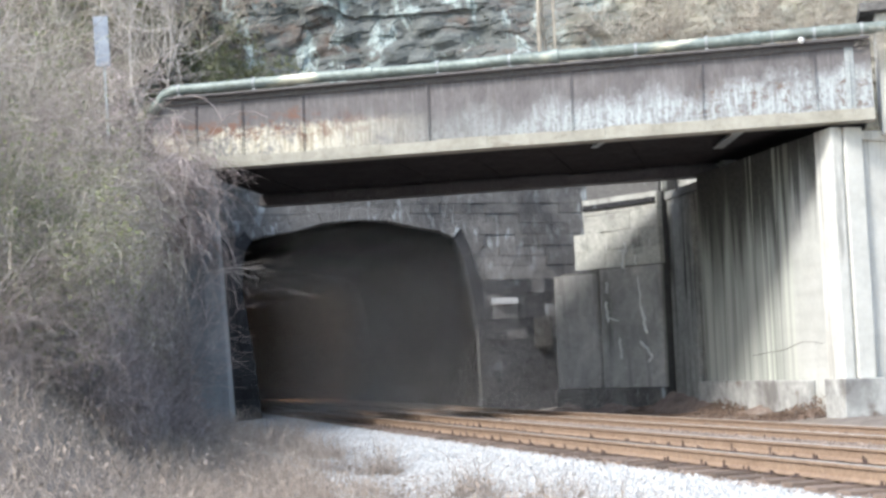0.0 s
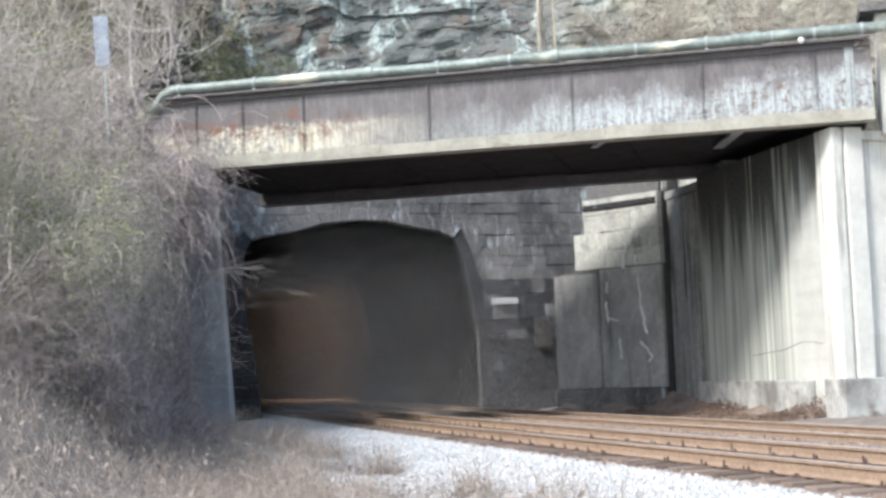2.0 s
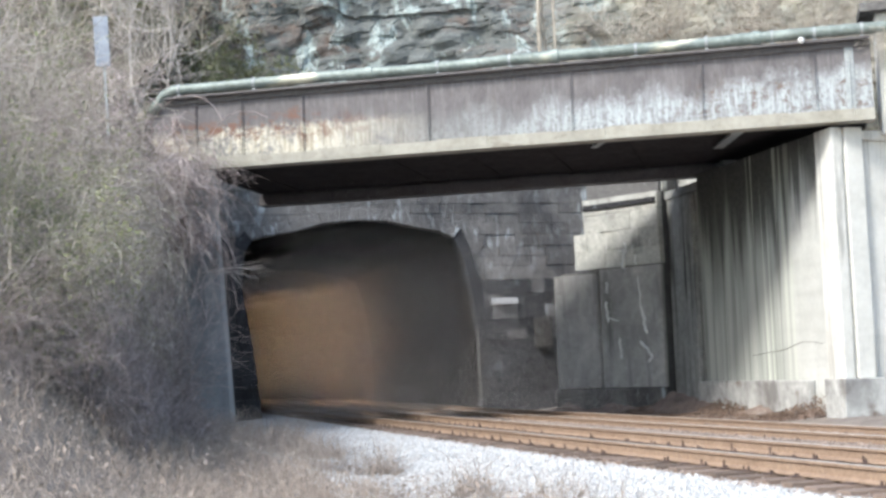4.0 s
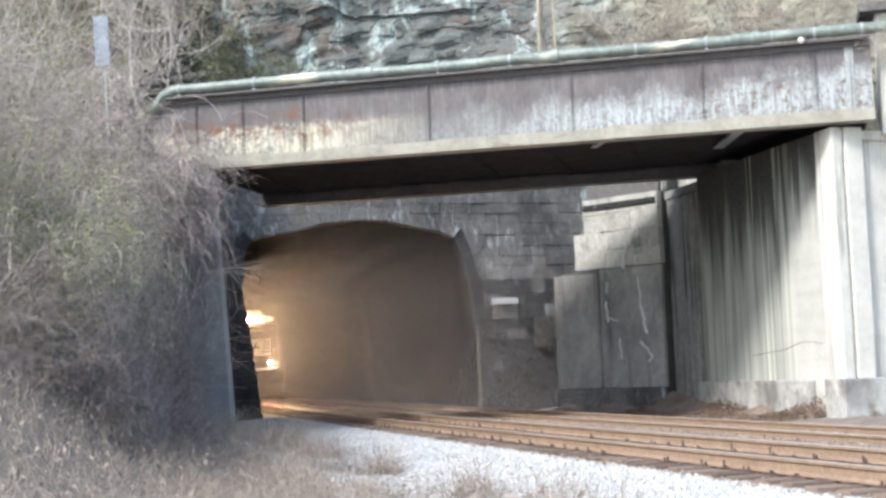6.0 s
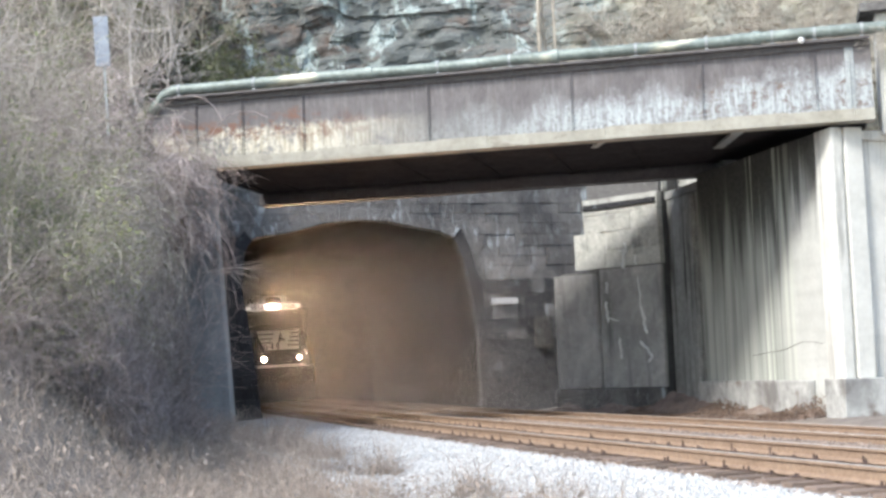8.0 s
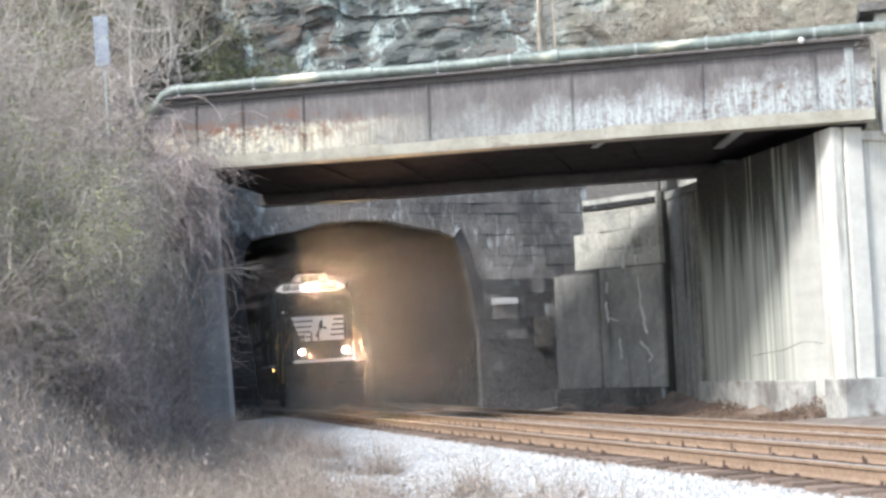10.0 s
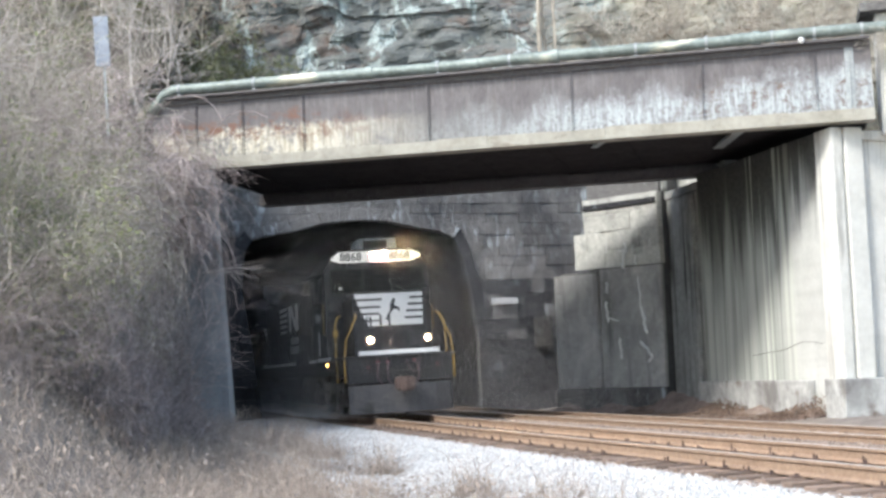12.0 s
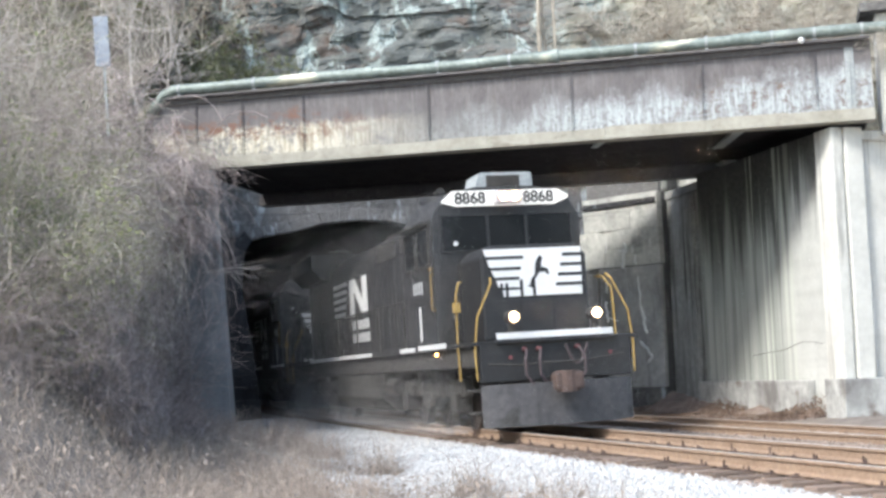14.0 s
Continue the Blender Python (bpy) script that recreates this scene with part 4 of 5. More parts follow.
# ---- hill and cliff ----
def build_cliff():
    nx, nz = 420, 230
    u, w = np.meshgrid(np.linspace(-17, 30, nx), np.linspace(9.3, 27.0, nz), indexing="ij")
    def pick(a, b, c):
        h = np.sin(a * 127.1 + b * 311.7 + c) * 43758.5453
        return h - np.floor(h)
    bed = w + 0.35 * fbm(u * 0.2, w * 0.15, 2.0) - 0.06 * u
    y = 55.0 + 0.15 * (w - 6) + 0.7 * fbm(u * 0.22, w * 0.25, 1.0)
    for height, width, depth, key in ((2.3, 3.4, 0.36, 1.0), (0.8, 1.9, 0.17, 2.0), (0.27, 0.8, 0.10, 3.0)):
        row = np.floor((bed + 0.25 * height * fbm(u * 0.5 / height, bed * 0.3, key)) / height)
        col = np.floor(u / width + 0.3 * fbm(bed * 0.6 / height, u * 0.2, key + 4) + pick(row, 0.0, key))
        y = y + depth * (pick(row, col, key) - 0.5) + 0.4 * depth * (pick(row, 7.0, key) - 0.5)
    y = y + 0.04 * fbm(u * 2.3, w * 2.9, 9.0, 4)
    y = y - 0.05 * np.maximum(u - 4, 0) ** 1.2 + 0.02 * np.maximum(-u - 6, 0) ** 2
    i = np.arange(nx * nz).reshape(nx, nz)
    f = np.stack([i[:-1, :-1], i[1:, :-1], i[1:, 1:], i[:-1, 1:]], -1).reshape(-1, 4)
    tagged(raw("rock_cliff", np.stack([u, y, w], -1).reshape(-1, 3), f, ROCK), "dark layered rock cliff with pale stained faces", "cliff", kind="structure")


def hill_z(x, y):
    return 4.0 + 0.5 * np.clip(y - 31, 0, 9) + 0.55 * np.clip(y - 40, 0, 99) + 0.12 * np.clip(-x - 8, 0, 60) + 0.5 * fbm(x * 0.3, y * 0.3, 4.0)


def build_hill():
    u, w = np.meshgrid(np.linspace(-75, -9.3, 90), np.linspace(29, 110, 90), indexing="ij")
    i = np.arange(8100).reshape(90, 90)
    f = np.stack([i[:-1, :-1], i[1:, :-1], i[1:, 1:], i[:-1, 1:]], -1).reshape(-1, 4)
    z = hill_z(u, w)
    tagged(raw("hillside", np.stack([u, w, z], -1).reshape(-1, 3), f, FOREST, smooth=True), "brown leafy hillside behind the bridge", "hillside", kind="structure")
    u, w = np.meshgrid(np.linspace(-14, 40, 80), np.linspace(0, 1, 20), indexing="ij")
    i = np.arange(1600).reshape(80, 20)
    f = np.stack([i[:-1, :-1], i[1:, :-1], i[1:, 1:], i[:-1, 1:]], -1).reshape(-1, 4)
    base = 48.2 + 0.24 * u + 1.9
    y = base + w * (60 - base)
    z = 9.0 + w * 1.5 + 0.3 * fbm(u * 0.6, w * 5, 6.0) * np.minimum(1, w * 4)
    tagged(raw("bank_over_portal", np.stack([u, y, z], -1).reshape(-1, 3), f, FOREST, smooth=True), "earth bank above the portal", "bank", kind="structure")


# ---- track ----
def build_tracks():
    prof = [(-0.07, -0.175), (0.07, -0.175), (0.07, -0.160), (0.012, -0.135), (0.012, -0.045), (0.036, -0.035), (0.036, -0.006), (0.028, 0.0), (-0.028, 0.0),
            (-0.036, -0.006), (-0.036, -0.035), (-0.012, -0.045), (-0.012, -0.135), (-0.07, -0.160)]
    ss = np.concatenate([np.arange(40, -40, -1.0), np.arange(-40, -171, -5.0)])
    unit = bmesh.new()
    box(unit, -1.3, 1.3, -0.115, 0.115, -0.36, -0.178, bevel=0.012)
    tie_me = bpy.data.meshes.new("tie")
    unit.to_mesh(tie_me)
    unit.free()
    tie_me.materials.append(TIE)
    rng = random.Random(2)
    for k, (centre, drop) in enumerate(((0.0, 0.0), (-4.05, -0.095))):
        track = empty("railway_track", pose(0, 0, drop))
        for side in (0.755, -0.755):
            v, f, mi = [], [], []
            n = len(prof)
            for s in ss:
                v.extend(at_np(np.full(n, s), centre + side + np.array([p[0] for p in prof]), np.array([p[1] for p in prof])))
            for j in range(len(ss) - 1):
                for i in range(n):
                    f.append((j * n + i, j * n + (i + 1) % n, (j + 1) * n + (i + 1) % n, (j + 1) * n + i))
                    mi.append(1 if i in (6, 7, 8) else 0)
            rail = raw("rail", v, f, RAIL, track, "rusty steel rail with a worn bright head")
            rail.data.materials.append(RAILHEAD)
            rail.data.polygons.foreach_set("material_index", np.array(mi, np.int32))
        for j in range(92):
            s = 20.0 - j * 0.55
            tie = new("tie", tie_me)
            tie.parent = track
            tie.matrix_local = on_track(s, centre + rng.uniform(-0.04, 0.04), rng.uniform(-0.012, 0.004)) @ pose(0, 0, 0, 0, 0, rng.uniform(-1.2, 1.2))
        bm = bmesh.new()
        for j in range(92):
            s = 20.0 - j * 0.55
            for side in (0.755, -0.755):
                m = on_track(s, centre + side)
                box(bm, -0.17, 0.17, -0.09, 0.09, -0.178, -0.168, m=m)
                for dx in (-0.095, 0.095):
                    if rng.random() < 0.25:
                        continue
                    box(bm, dx - 0.009, dx + 0.009, -0.045, -0.022, -0.17, -0.135 + rng.uniform(-0.01, 0.06) * (rng.random() < 0.6), m=m @ pose(0, 0, 0, rng.uniform(-9, 9), rng.uniform(-9, 9), 0))
                    box(bm, dx - 0.009, dx + 0.009, 0.03, 0.052, -0.17, -0.14 + rng.uniform(-0.01, 0.03), m=m)
        tagged(part("tie_plates", bm, RUSTY, track, "rusty tie plates and spikes"), kind="stuff")
        tagged(track, "rusty railway track on weathered wooden ties" if k == 0 else "farther rusty railway track on weathered wooden ties", "railway track", "tracks through the tunnel", kind="structure")


# ---- vegetation ----
def sprout(rng, start, direct, length, m, wander, droop):
    """Bent stems: start (n, 3), direct (n, 3), length (n,). Returns points (n, m, 3)."""
    n = len(start)
    d = direct / (np.linalg.norm(direct, axis=1, keepdims=True) + 1e-9)
    pts = np.zeros((n, m, 3))
    pts[:, 0] = start
    step = (length / (m - 1))[:, None]
    for i in range(1, m):
        d = d + rng.normal(0, wander, (n, 3)) + np.array([0, 0, -droop])
        d /= np.linalg.norm(d, axis=1, keepdims=True)
        pts[:, i] = pts[:, i - 1] + d * step
    return pts


def joined(groups, m=7):
    """Stems of several orders, brought to the same number of points."""
    pts, rad = [], []
    for p, r in groups:
        k = np.linspace(0, p.shape[1] - 1, m)
        lo = np.minimum(k.astype(int), p.shape[1] - 2)
        w = (k - lo)
        pts.append(p[:, lo] * (1 - w)[None, :, None] + p[:, lo + 1] * w[None, :, None])
        rad.append(r[:, lo] * (1 - w)[None] + r[:, lo + 1] * w[None])
    return np.concatenate(pts), np.concatenate(rad)


def bush(name, base, spread, height, seed, label, stems=45, twigs=900, subs=2600, lean=(0, 0, 0), droop=0.10, material=None, leaves=0, leaf=None, thick=1.0, leaf_size=0.05, scatter=0.45, vines=0, clear=False):
    rng = np.random.default_rng(seed)
    material = material or BRUSH
    x, y = base[0] + rng.normal(0, spread * 0.45, stems), base[1] + rng.normal(0, spread * 0.45, stems)
    z = base[2] + np.zeros(stems) if len(base) > 2 else ground_z(x, y)
    start = np.stack([x, y, z - 0.1], -1)
    direct = np.stack([rng.normal(0, scatter, stems), rng.normal(0, scatter, stems), np.ones(stems)], -1) + np.array(lean)
    m = 12
    p1 = sprout(rng, start, direct, height * rng.uniform(0.6, 1.35, stems), m, 0.10, droop)
    r1 = thick * rng.uniform(0.005, 0.014, (stems, 1)) * np.linspace(1, 0.3, m)
    k = rng.integers(0, stems, twigs)
    j = rng.integers(3, m - 1, twigs)
    d = p1[k, j + 1] - p1[k, j]
    d = d / np.linalg.norm(d, axis=1, keepdims=True) * 0.8 + rng.normal(0, 0.6, (twigs, 3))
    p2 = sprout(rng, p1[k, j], d, rng.uniform(0.4, 1.5, twigs) * (height / 3.5) ** 0.5, 7, 0.16, droop * 0.8)
    r2 = thick * rng.uniform(0.003, 0.0095, (twigs, 1)) * np.linspace(1, 0.4, 7)
    k = rng.integers(0, twigs, subs)
    j = rng.integers(1, 6, subs)
    d = (p2[k, j + 1] - p2[k, j]) * 4 + rng.normal(0, 0.55, (subs, 3))
    p3 = sprout(rng, p2[k, j], d, rng.uniform(0.2, 0.8, subs), 5, 0.2, droop * 0.7)
    r3 = thick * rng.uniform(0.002, 0.0055, (subs, 1)) * np.linspace(1, 0.5, 5)
    hang = sprout(rng, p1[rng.integers(0, stems, vines), rng.integers(6, m, vines)], rng.normal(0, 0.5, (vines, 3)) + np.array([0, 0, 0.1]), rng.uniform(1.2, 3.2, vines), 12, 0.12, 0.22)
    thing = empty(name, Matrix.Identity(4))

    def kept(p):
        """Strands behind a line set to leave the abutment clear in the camera's view."""
        if not clear:
            return np.ones(len(p), bool)
        return (p[:, :, 0] < CUT_AT[0] + (p[:, :, 1] - CUT_AT[1]) * CUT_SLOPE).all(axis=1)
    # the thickest stems stand by themselves; the tangle of the rest is one crown
    order = np.argsort(-r1[:, 0])
    order = order[kept(p1)[order]]
    for i in order[:5]:
        tubes("stem", p1[i:i + 1], r1[i:i + 1] * 1.15, material, thing)
    r4 = thick * np.full((vines, 12), 0.006) * rng.uniform(0.6, 1.6, (vines, 1))
    tagged(tubes("crown", *joined([(p1[order[5:]], r1[order[5:]]), (hang[kept(hang)], r4[kept(hang)])], 8), material, thing), kind="stuff")
    tagged(tubes("twig_tangle", *joined([(p2[kept(p2)], r2[kept(p2)]), (p3[kept(p3)], r3[kept(p3)])], 4), material, thing), kind="stuff")
    if leaves:
        p4 = p3[kept(p3)]
        q = p4[rng.integers(0, len(p4), leaves), rng.integers(1, 5, leaves)] + rng.normal(0, 0.05, (leaves, 3))
        tagged(flakes("foliage", q, leaf_size, leaf or GREEN, thing, rng=rng), kind="stuff")
    tagged(thing, label, "shrub" if name == "bush" else "tree", "leafless shrubs on the bank" if name == "bush" else "bare saplings on the hill")
    return thing


CUT_AT, CUT_SLOPE = (-4.15, 20.0), -0.138


def view_spot(u, d, z=None):
    """A place fitted to the camera's view: u is a share of its half-width (-1 the left edge), d the distance from it.
    """
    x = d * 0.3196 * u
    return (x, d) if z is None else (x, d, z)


def build_brush():
    plain = "leafless grey-brown shrub tangled with vines on the bank"
    spots = [(-1.0, 19.5, 2.6), (-0.97, 23, 3.6), (-0.93, 23.5, 2.2), (-0.94, 26, 4.0), (-0.86, 26.5, 3.0), (-0.99, 28.5, 4.2), (-0.88, 29, 4.0),
             (-0.86, 29.5, 3.2), (-0.94, 31, 4.0), (-0.92, 31.5, 4.0), (-0.87, 32.5, 4.0), (-0.92, 20.5, 1.7), (-1.02, 16.5, 1.8), (-0.98, 17.5, 1.4), (-0.99, 18.5, 2.2),
             (-0.93, 20, 1.0), (-0.88, 24, 1.5), (-1.02, 21.5, 3.2), (-0.74, 31.5, 2.0), (-0.76, 28, 1.3), (-0.84, 22, 0.9)]
    for i, (u, d, h) in enumerate(spots):
        bush("bush", view_spot(u, d), min(1.1, 0.36 * h), h, 100 + i, plain if h > 1.8 else "low leafless grey shrub among dry weeds", twigs=int(700 * min(1, h / 3)), subs=int(1300 * min(1, h / 3)), vines=30 if h > 2 else 0, thick=0.5 + d / 42 if d > 24 else 0.38,
             leaves=900 if u < -0.93 and d > 25 else 0, leaf_size=0.028, material=BRUSH_SHADE if d < 24 else (BRUSH_OLIVE if u < -0.87 and (i % 2 or d < 22) else (BRUSH if i % 4 else BRUSH_WARM)), clear=True)
    for i in range(16):
        u, d = -1.0 + 0.027 * i + 0.03 * (i % 2), 19.2 + (i * 7 % 5) * 0.9
        bush("bush", view_spot(u, d), 0.5, 0.75 + 0.12 * (i % 4), 400 + i, "low mauve-grey shrub among dry weeds", stems=40, twigs=380, subs=900, thick=1.0, material=BRUSH_SHADE, droop=0.05, clear=True)
    for i in range(12):
        u, d = -0.86 + 0.024 * i, 24.0 + (i * 5 % 7) * 0.9
        bush("bush", view_spot(u, d), 0.45, 0.45 + 0.1 * (i % 3) + 0.04 * (11 - i), 470 + i, "low mauve-grey shrub before the abutment", stems=36, twigs=330, subs=800, thick=1.0, material=BRUSH_SHADE, droop=0.05)
    for i, (u, d, top) in enumerate(((-0.98, 18.6, 4.9), (-0.92, 19.2, 4.7), (-0.88, 23.4, 5.4), (-0.95, 18.2, 4.4), (-0.99, 18.0, 3.5), (-0.95, 18.5, 3.1), (-0.80, 25.5, 5.0))):
        x, y = view_spot(u, d)
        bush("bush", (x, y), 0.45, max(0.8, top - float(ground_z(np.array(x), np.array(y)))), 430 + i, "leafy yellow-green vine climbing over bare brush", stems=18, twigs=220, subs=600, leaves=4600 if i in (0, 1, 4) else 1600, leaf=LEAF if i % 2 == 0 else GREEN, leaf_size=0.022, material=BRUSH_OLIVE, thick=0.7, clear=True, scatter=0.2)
    for i, (u, d, z, h) in enumerate(((-0.67, 33.7, 4.8, 2.2), (-0.72, 33.4, 4.9, 2.6), (-0.78, 33.0, 5.4, 2.4), (-0.92, 32.5, 5.4, 2.6), (-0.86, 31, 4.4, 2.6), (-0.98, 30, 4.6, 2.6), (-0.66, 37, 7.6, 2.4), (-0.76, 38, 7.8, 3.0), (-0.86, 38.5, 8.0, 3.2), (-0.97, 37.5, 7.6, 3.4), (-0.92, 34, 6.2, 2.8), (-0.62, 34.0, 6.0, 1.5), (-0.68, 34.3, 6.3, 1.9), (-0.74, 34, 6.6, 2.2), (-0.60, 34.4, 4.6, 1.0))):
        bush("bush", view_spot(u, d, z), 0.7, h, 140 + i, "arching leafless shrub with hanging vines at the bridge end", twigs=420, subs=750, droop=0.22, vines=60 if u < -0.7 else 0, thick=1.4, leaves=700 if u < -0.75 else 0, leaf_size=0.04, material=(BRUSH_OLIVE if u < -0.84 else BRUSH_SHADE) if i % 3 else BRUSH)
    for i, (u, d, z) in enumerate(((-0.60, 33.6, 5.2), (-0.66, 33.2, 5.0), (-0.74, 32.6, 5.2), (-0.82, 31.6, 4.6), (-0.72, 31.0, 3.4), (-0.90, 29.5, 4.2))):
        bush("bush", view_spot(u, d, z), 0.5, 2.0, 450 + i, "pale leafless vines arching over the brush", stems=14, twigs=70, subs=120, droop=0.16, thick=0.95, material=LIMB, vines=30, scatter=0.5, clear=True)
    bush("bush", (-5.75, 33.75, 3.85), 0.3, 1.9, 160, "thin pale bare branches reaching out before the tunnel mouth", stems=15, twigs=22, subs=14, lean=(1.9, -0.1, -0.75), droop=0.06, thick=0.6, scatter=0.36, material=LIMB)


    for i, (u, d, h) in enumerate(((-0.75, 31.4, 3.6), (-0.70, 31.8, 3.2), (-0.66, 32.2, 3.4), (-0.68, 30.6, 2.4))):
        bush("bush", view_spot(u, d), 0.55, h, 520 + i, "thin mauve-grey brush standing before the abutment", stems=34, twigs=420, subs=1000, thick=0.85, material=BRUSH_SHADE, droop=0.04, scatter=0.25)


def build_end_vine():
    bush("bush", (10.35, 30.95, 8.2), 0.15, 0.75, 300, "tan leafless vine hanging over the bridge's end", stems=14, twigs=100, subs=260, droop=0.28, thick=0.8, material=BRUSH_WARM, vines=20, scatter=0.2)


def build_saplings():
    rng = random.Random(7)
    for i in range(13):
        x, y = rng.uniform(-22, -8.5), rng.uniform(46, 60)
        bush("sapling", (x, y, float(hill_z(np.array(x), np.array(y)))), 1.6, 5.5, 200 + i, "bare grey sapling among vines on the hillside", stems=26, twigs=500, subs=1500, droop=0.06,
             thick=1.3, leaves=2200 if i % 2 else 500, leaf=GREEN if i % 2 else LITTER, leaf_size=0.09, material=BRUSH_WARM if i % 3 else BRUSH)
    for i in range(6):
        x = 8 + i * 1.6
        bush("sapling", (x, 51.5, 12.0), 1.2, 3.2, 240 + i, "reddish bare sapling on the rocks", stems=18, twigs=300, subs=900, droop=0.05, thick=1.8, leaves=130, leaf=LITTER, leaf_size=0.06, material=BRUSH_WARM)
    for i, (x, y, z) in enumerate(((-8.6, 49.5, 10.6), (-7.6, 52.0, 11.4), (-9.8, 50.5, 12.2))):
        bush("sapling", (x, y, z), 0.8, 2.6, 270 + i, "dense dark green bush at the cliff's edge", stems=16, twigs=220, subs=600, droop=0.08, thick=0.9, leaves=4200, leaf=GREEN, leaf_size=0.06)
    rng = random.Random(19)
    for i in range(11):
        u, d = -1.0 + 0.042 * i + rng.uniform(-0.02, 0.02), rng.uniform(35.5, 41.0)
        x, y, _ = view_spot(u, d, 0)
        tree = empty("tree", pose(x, y, 6.6 + 0.35 * (d - 35)))
        g = np.random.default_rng(500 + i)
        tall, lean = rng.uniform(3.2, 6.0), rng.uniform(-0.35, 0.35)
        p1 = sprout(g, np.zeros((1, 3)), np.array([[lean, 0, 1.0]]), np.array([tall]), 14, 0.06, -0.01)
        tubes("trunk", p1, rng.uniform(0.024, 0.042) * np.linspace(1, 0.3, 14)[None], LIMB, tree)
        k = g.integers(3, 13, 16)
        p2 = sprout(g, p1[0, k], g.normal(0, 1, (16, 3)) + np.array([0, 0, 0.8]), g.uniform(0.8, 2.4, 16), 9, 0.14, -0.02)
        j = g.integers(0, 16, 90)
        p3 = sprout(g, p2[j, g.integers(2, 8, 90)], g.normal(0, 1, (90, 3)) + np.array([0, 0, 0.7]), g.uniform(0.3, 1.2, 90), 7, 0.16, -0.01)
        limbs = [(p2, g.uniform(0.009, 0.018, (16, 1)) * np.linspace(1, 0.4, 9)), (p3, g.uniform(0.004, 0.009, (90, 1)) * np.linspace(1, 0.5, 7))]
        tagged(tubes("crown", *joined(limbs), LIMB, tree), kind="stuff")
        tagged(tree, "slim pale bare tree in the brush behind the bridge end", "tree", "bare trees in the brush")
    for i, (x, y, dx) in enumerate(((3.72, 50.5, 0.35), (4.1, 50.7, -0.1), (4.35, 50.4, 0.2))):
        tree = empty("tree", pose(x, y, 10.2))
        bm = bmesh.new()
        rod(bm, [(dx * k / 8 + 0.05 * math.sin(k), 0, k * 1.0) for k in range(9)], 0.075 if i == 0 else 0.045, 8)
        part("trunk", bm, BARK, tree, smooth=True)
        g = np.random.default_rng(260 + i)
        start = np.stack([dx * g.uniform(0.2, 1, 40), np.zeros(40), g.uniform(2, 8, 40)], -1)
        start[:, 0] = dx * start[:, 2] / 8
        p = sprout(g, start, g.normal(0, 1, (40, 3)) + np.array([0, 0, 0.6]), g.uniform(0.6, 1.8, 40), 7, 0.2, 0.03)
        tagged(tubes("crown", p, np.full((40, 7), 0.010) * np.linspace(1, 0.4, 7), BARK, tree), kind="stuff")
        tagged(tree, "slender pale bare tree before the cliff", "tree", "bare trees before the cliff")


def build_weeds():
    rng = np.random.default_rng(31)
    n = 24000
    s, a = rng.uniform(-9.5, 12.5, n), 3.6 + 8.5 * rng.random(n) ** 1.6
    p = at_np(s, a, np.zeros(n))
    p[:, 2] = ground_z(p[:, 0], p[:, 1]) - 0.03
    patch = fbm(p[:, 0] * 0.8, p[:, 1] * 0.8, 8.0) + 0.35 * (a - 4.0)
    p = p[patch > -0.1]
    n = len(p)
    d = np.stack([rng.normal(0, 0.35, n), rng.normal(0, 0.35, n), np.ones(n)], -1)
    q = sprout(rng, p, d, rng.uniform(0.2, 0.75, n) * rng.uniform(0.7, 1.25, n), 5, 0.28, 0.06)
    weeds = empty("dry_weeds", Matrix.Identity(4))
    tagged(tubes("stalks", q, np.full((n, 5), 0.0028) * np.linspace(1.2, 0.5, 5), STRAW, weeds), kind="stuff")
    k = rng.integers(0, n, 16000)
    c = q[k, rng.integers(2, 5, 16000)] + rng.normal(0, 0.05, (16000, 3))
    tagged(flakes("seed_heads", c, 0.014, FLUFF, weeds, rng=rng), kind="stuff")
    k = rng.integers(0, n, 7000)
    tagged(flakes("leaves", q[k, 1] + rng.normal(0, 0.05, (7000, 3)), 0.04, STRAW, weeds, rng=rng), kind="stuff")
    tagged(weeds, "dry tan weeds with pale seed heads at the gravel's edge", "weeds", kind="stuff")


def build_litter():
    rng = np.random.default_rng(41)
    n = 12000
    y = rng.uniform(0.9, 13, n)
    x = -rng.random(n) ** 1.5 * 1.6
    p = np.array([RIGHT @ Vector((a, b, 0)) for a, b in zip(x, y)])
    p[:, 2] = ground_z(p[:, 0], p[:, 1]) + 0.5 * np.exp(x * 1.8) * (0.5 + 0.5 * np.sin(y * 1.3)) * rng.random(n)
    tagged(flakes("leaf_litter", p, 0.035, LITTER, rng=rng), "drifts of brown fallen leaves along the wall foot", "leaf litter", kind="stuff")


def build_roadside():
    post = empty("sign_post", pose(-8.04, 33.2, 7.62, 0, -2.5, 0))
    bm = bmesh.new()
    box(bm, -0.2, 0.16, -0.02, 0.02, 1.2, 2.45, bevel=0.01)
    part("panel", bm, SIGN_BLUE, post, "weathered pale blue-grey panel")
    bm = bmesh.new()
    box(bm, -0.03, 0.03, 0.021, 0.07, -1.5, 2.4)
    part("pole", bm, STEEL_GREY, post)
    tagged(post, "pale blue-grey roadside panel on a post behind the brush", "sign")
    pillar = empty("concrete_pillar", BRIDGE @ pose(15.8, 0.5, 0.0))
    bm = bmesh.new()
    box(bm, -0.35, 2.5, 0, 0.9, -0.3, 2.55, bevel=0.02)
    part("shaft", bm, CONCRETE, pillar)
    bm = bmesh.new()
    box(bm, -0.7, 2.7, -0.25, 1.1, 2.554, 2.78, bevel=0.02)
    part("cap", bm, STONE, pillar, "dark overhanging cap")
    tagged(pillar, "concrete end pillar with an overhanging dark cap beside the bridge", "pillar")


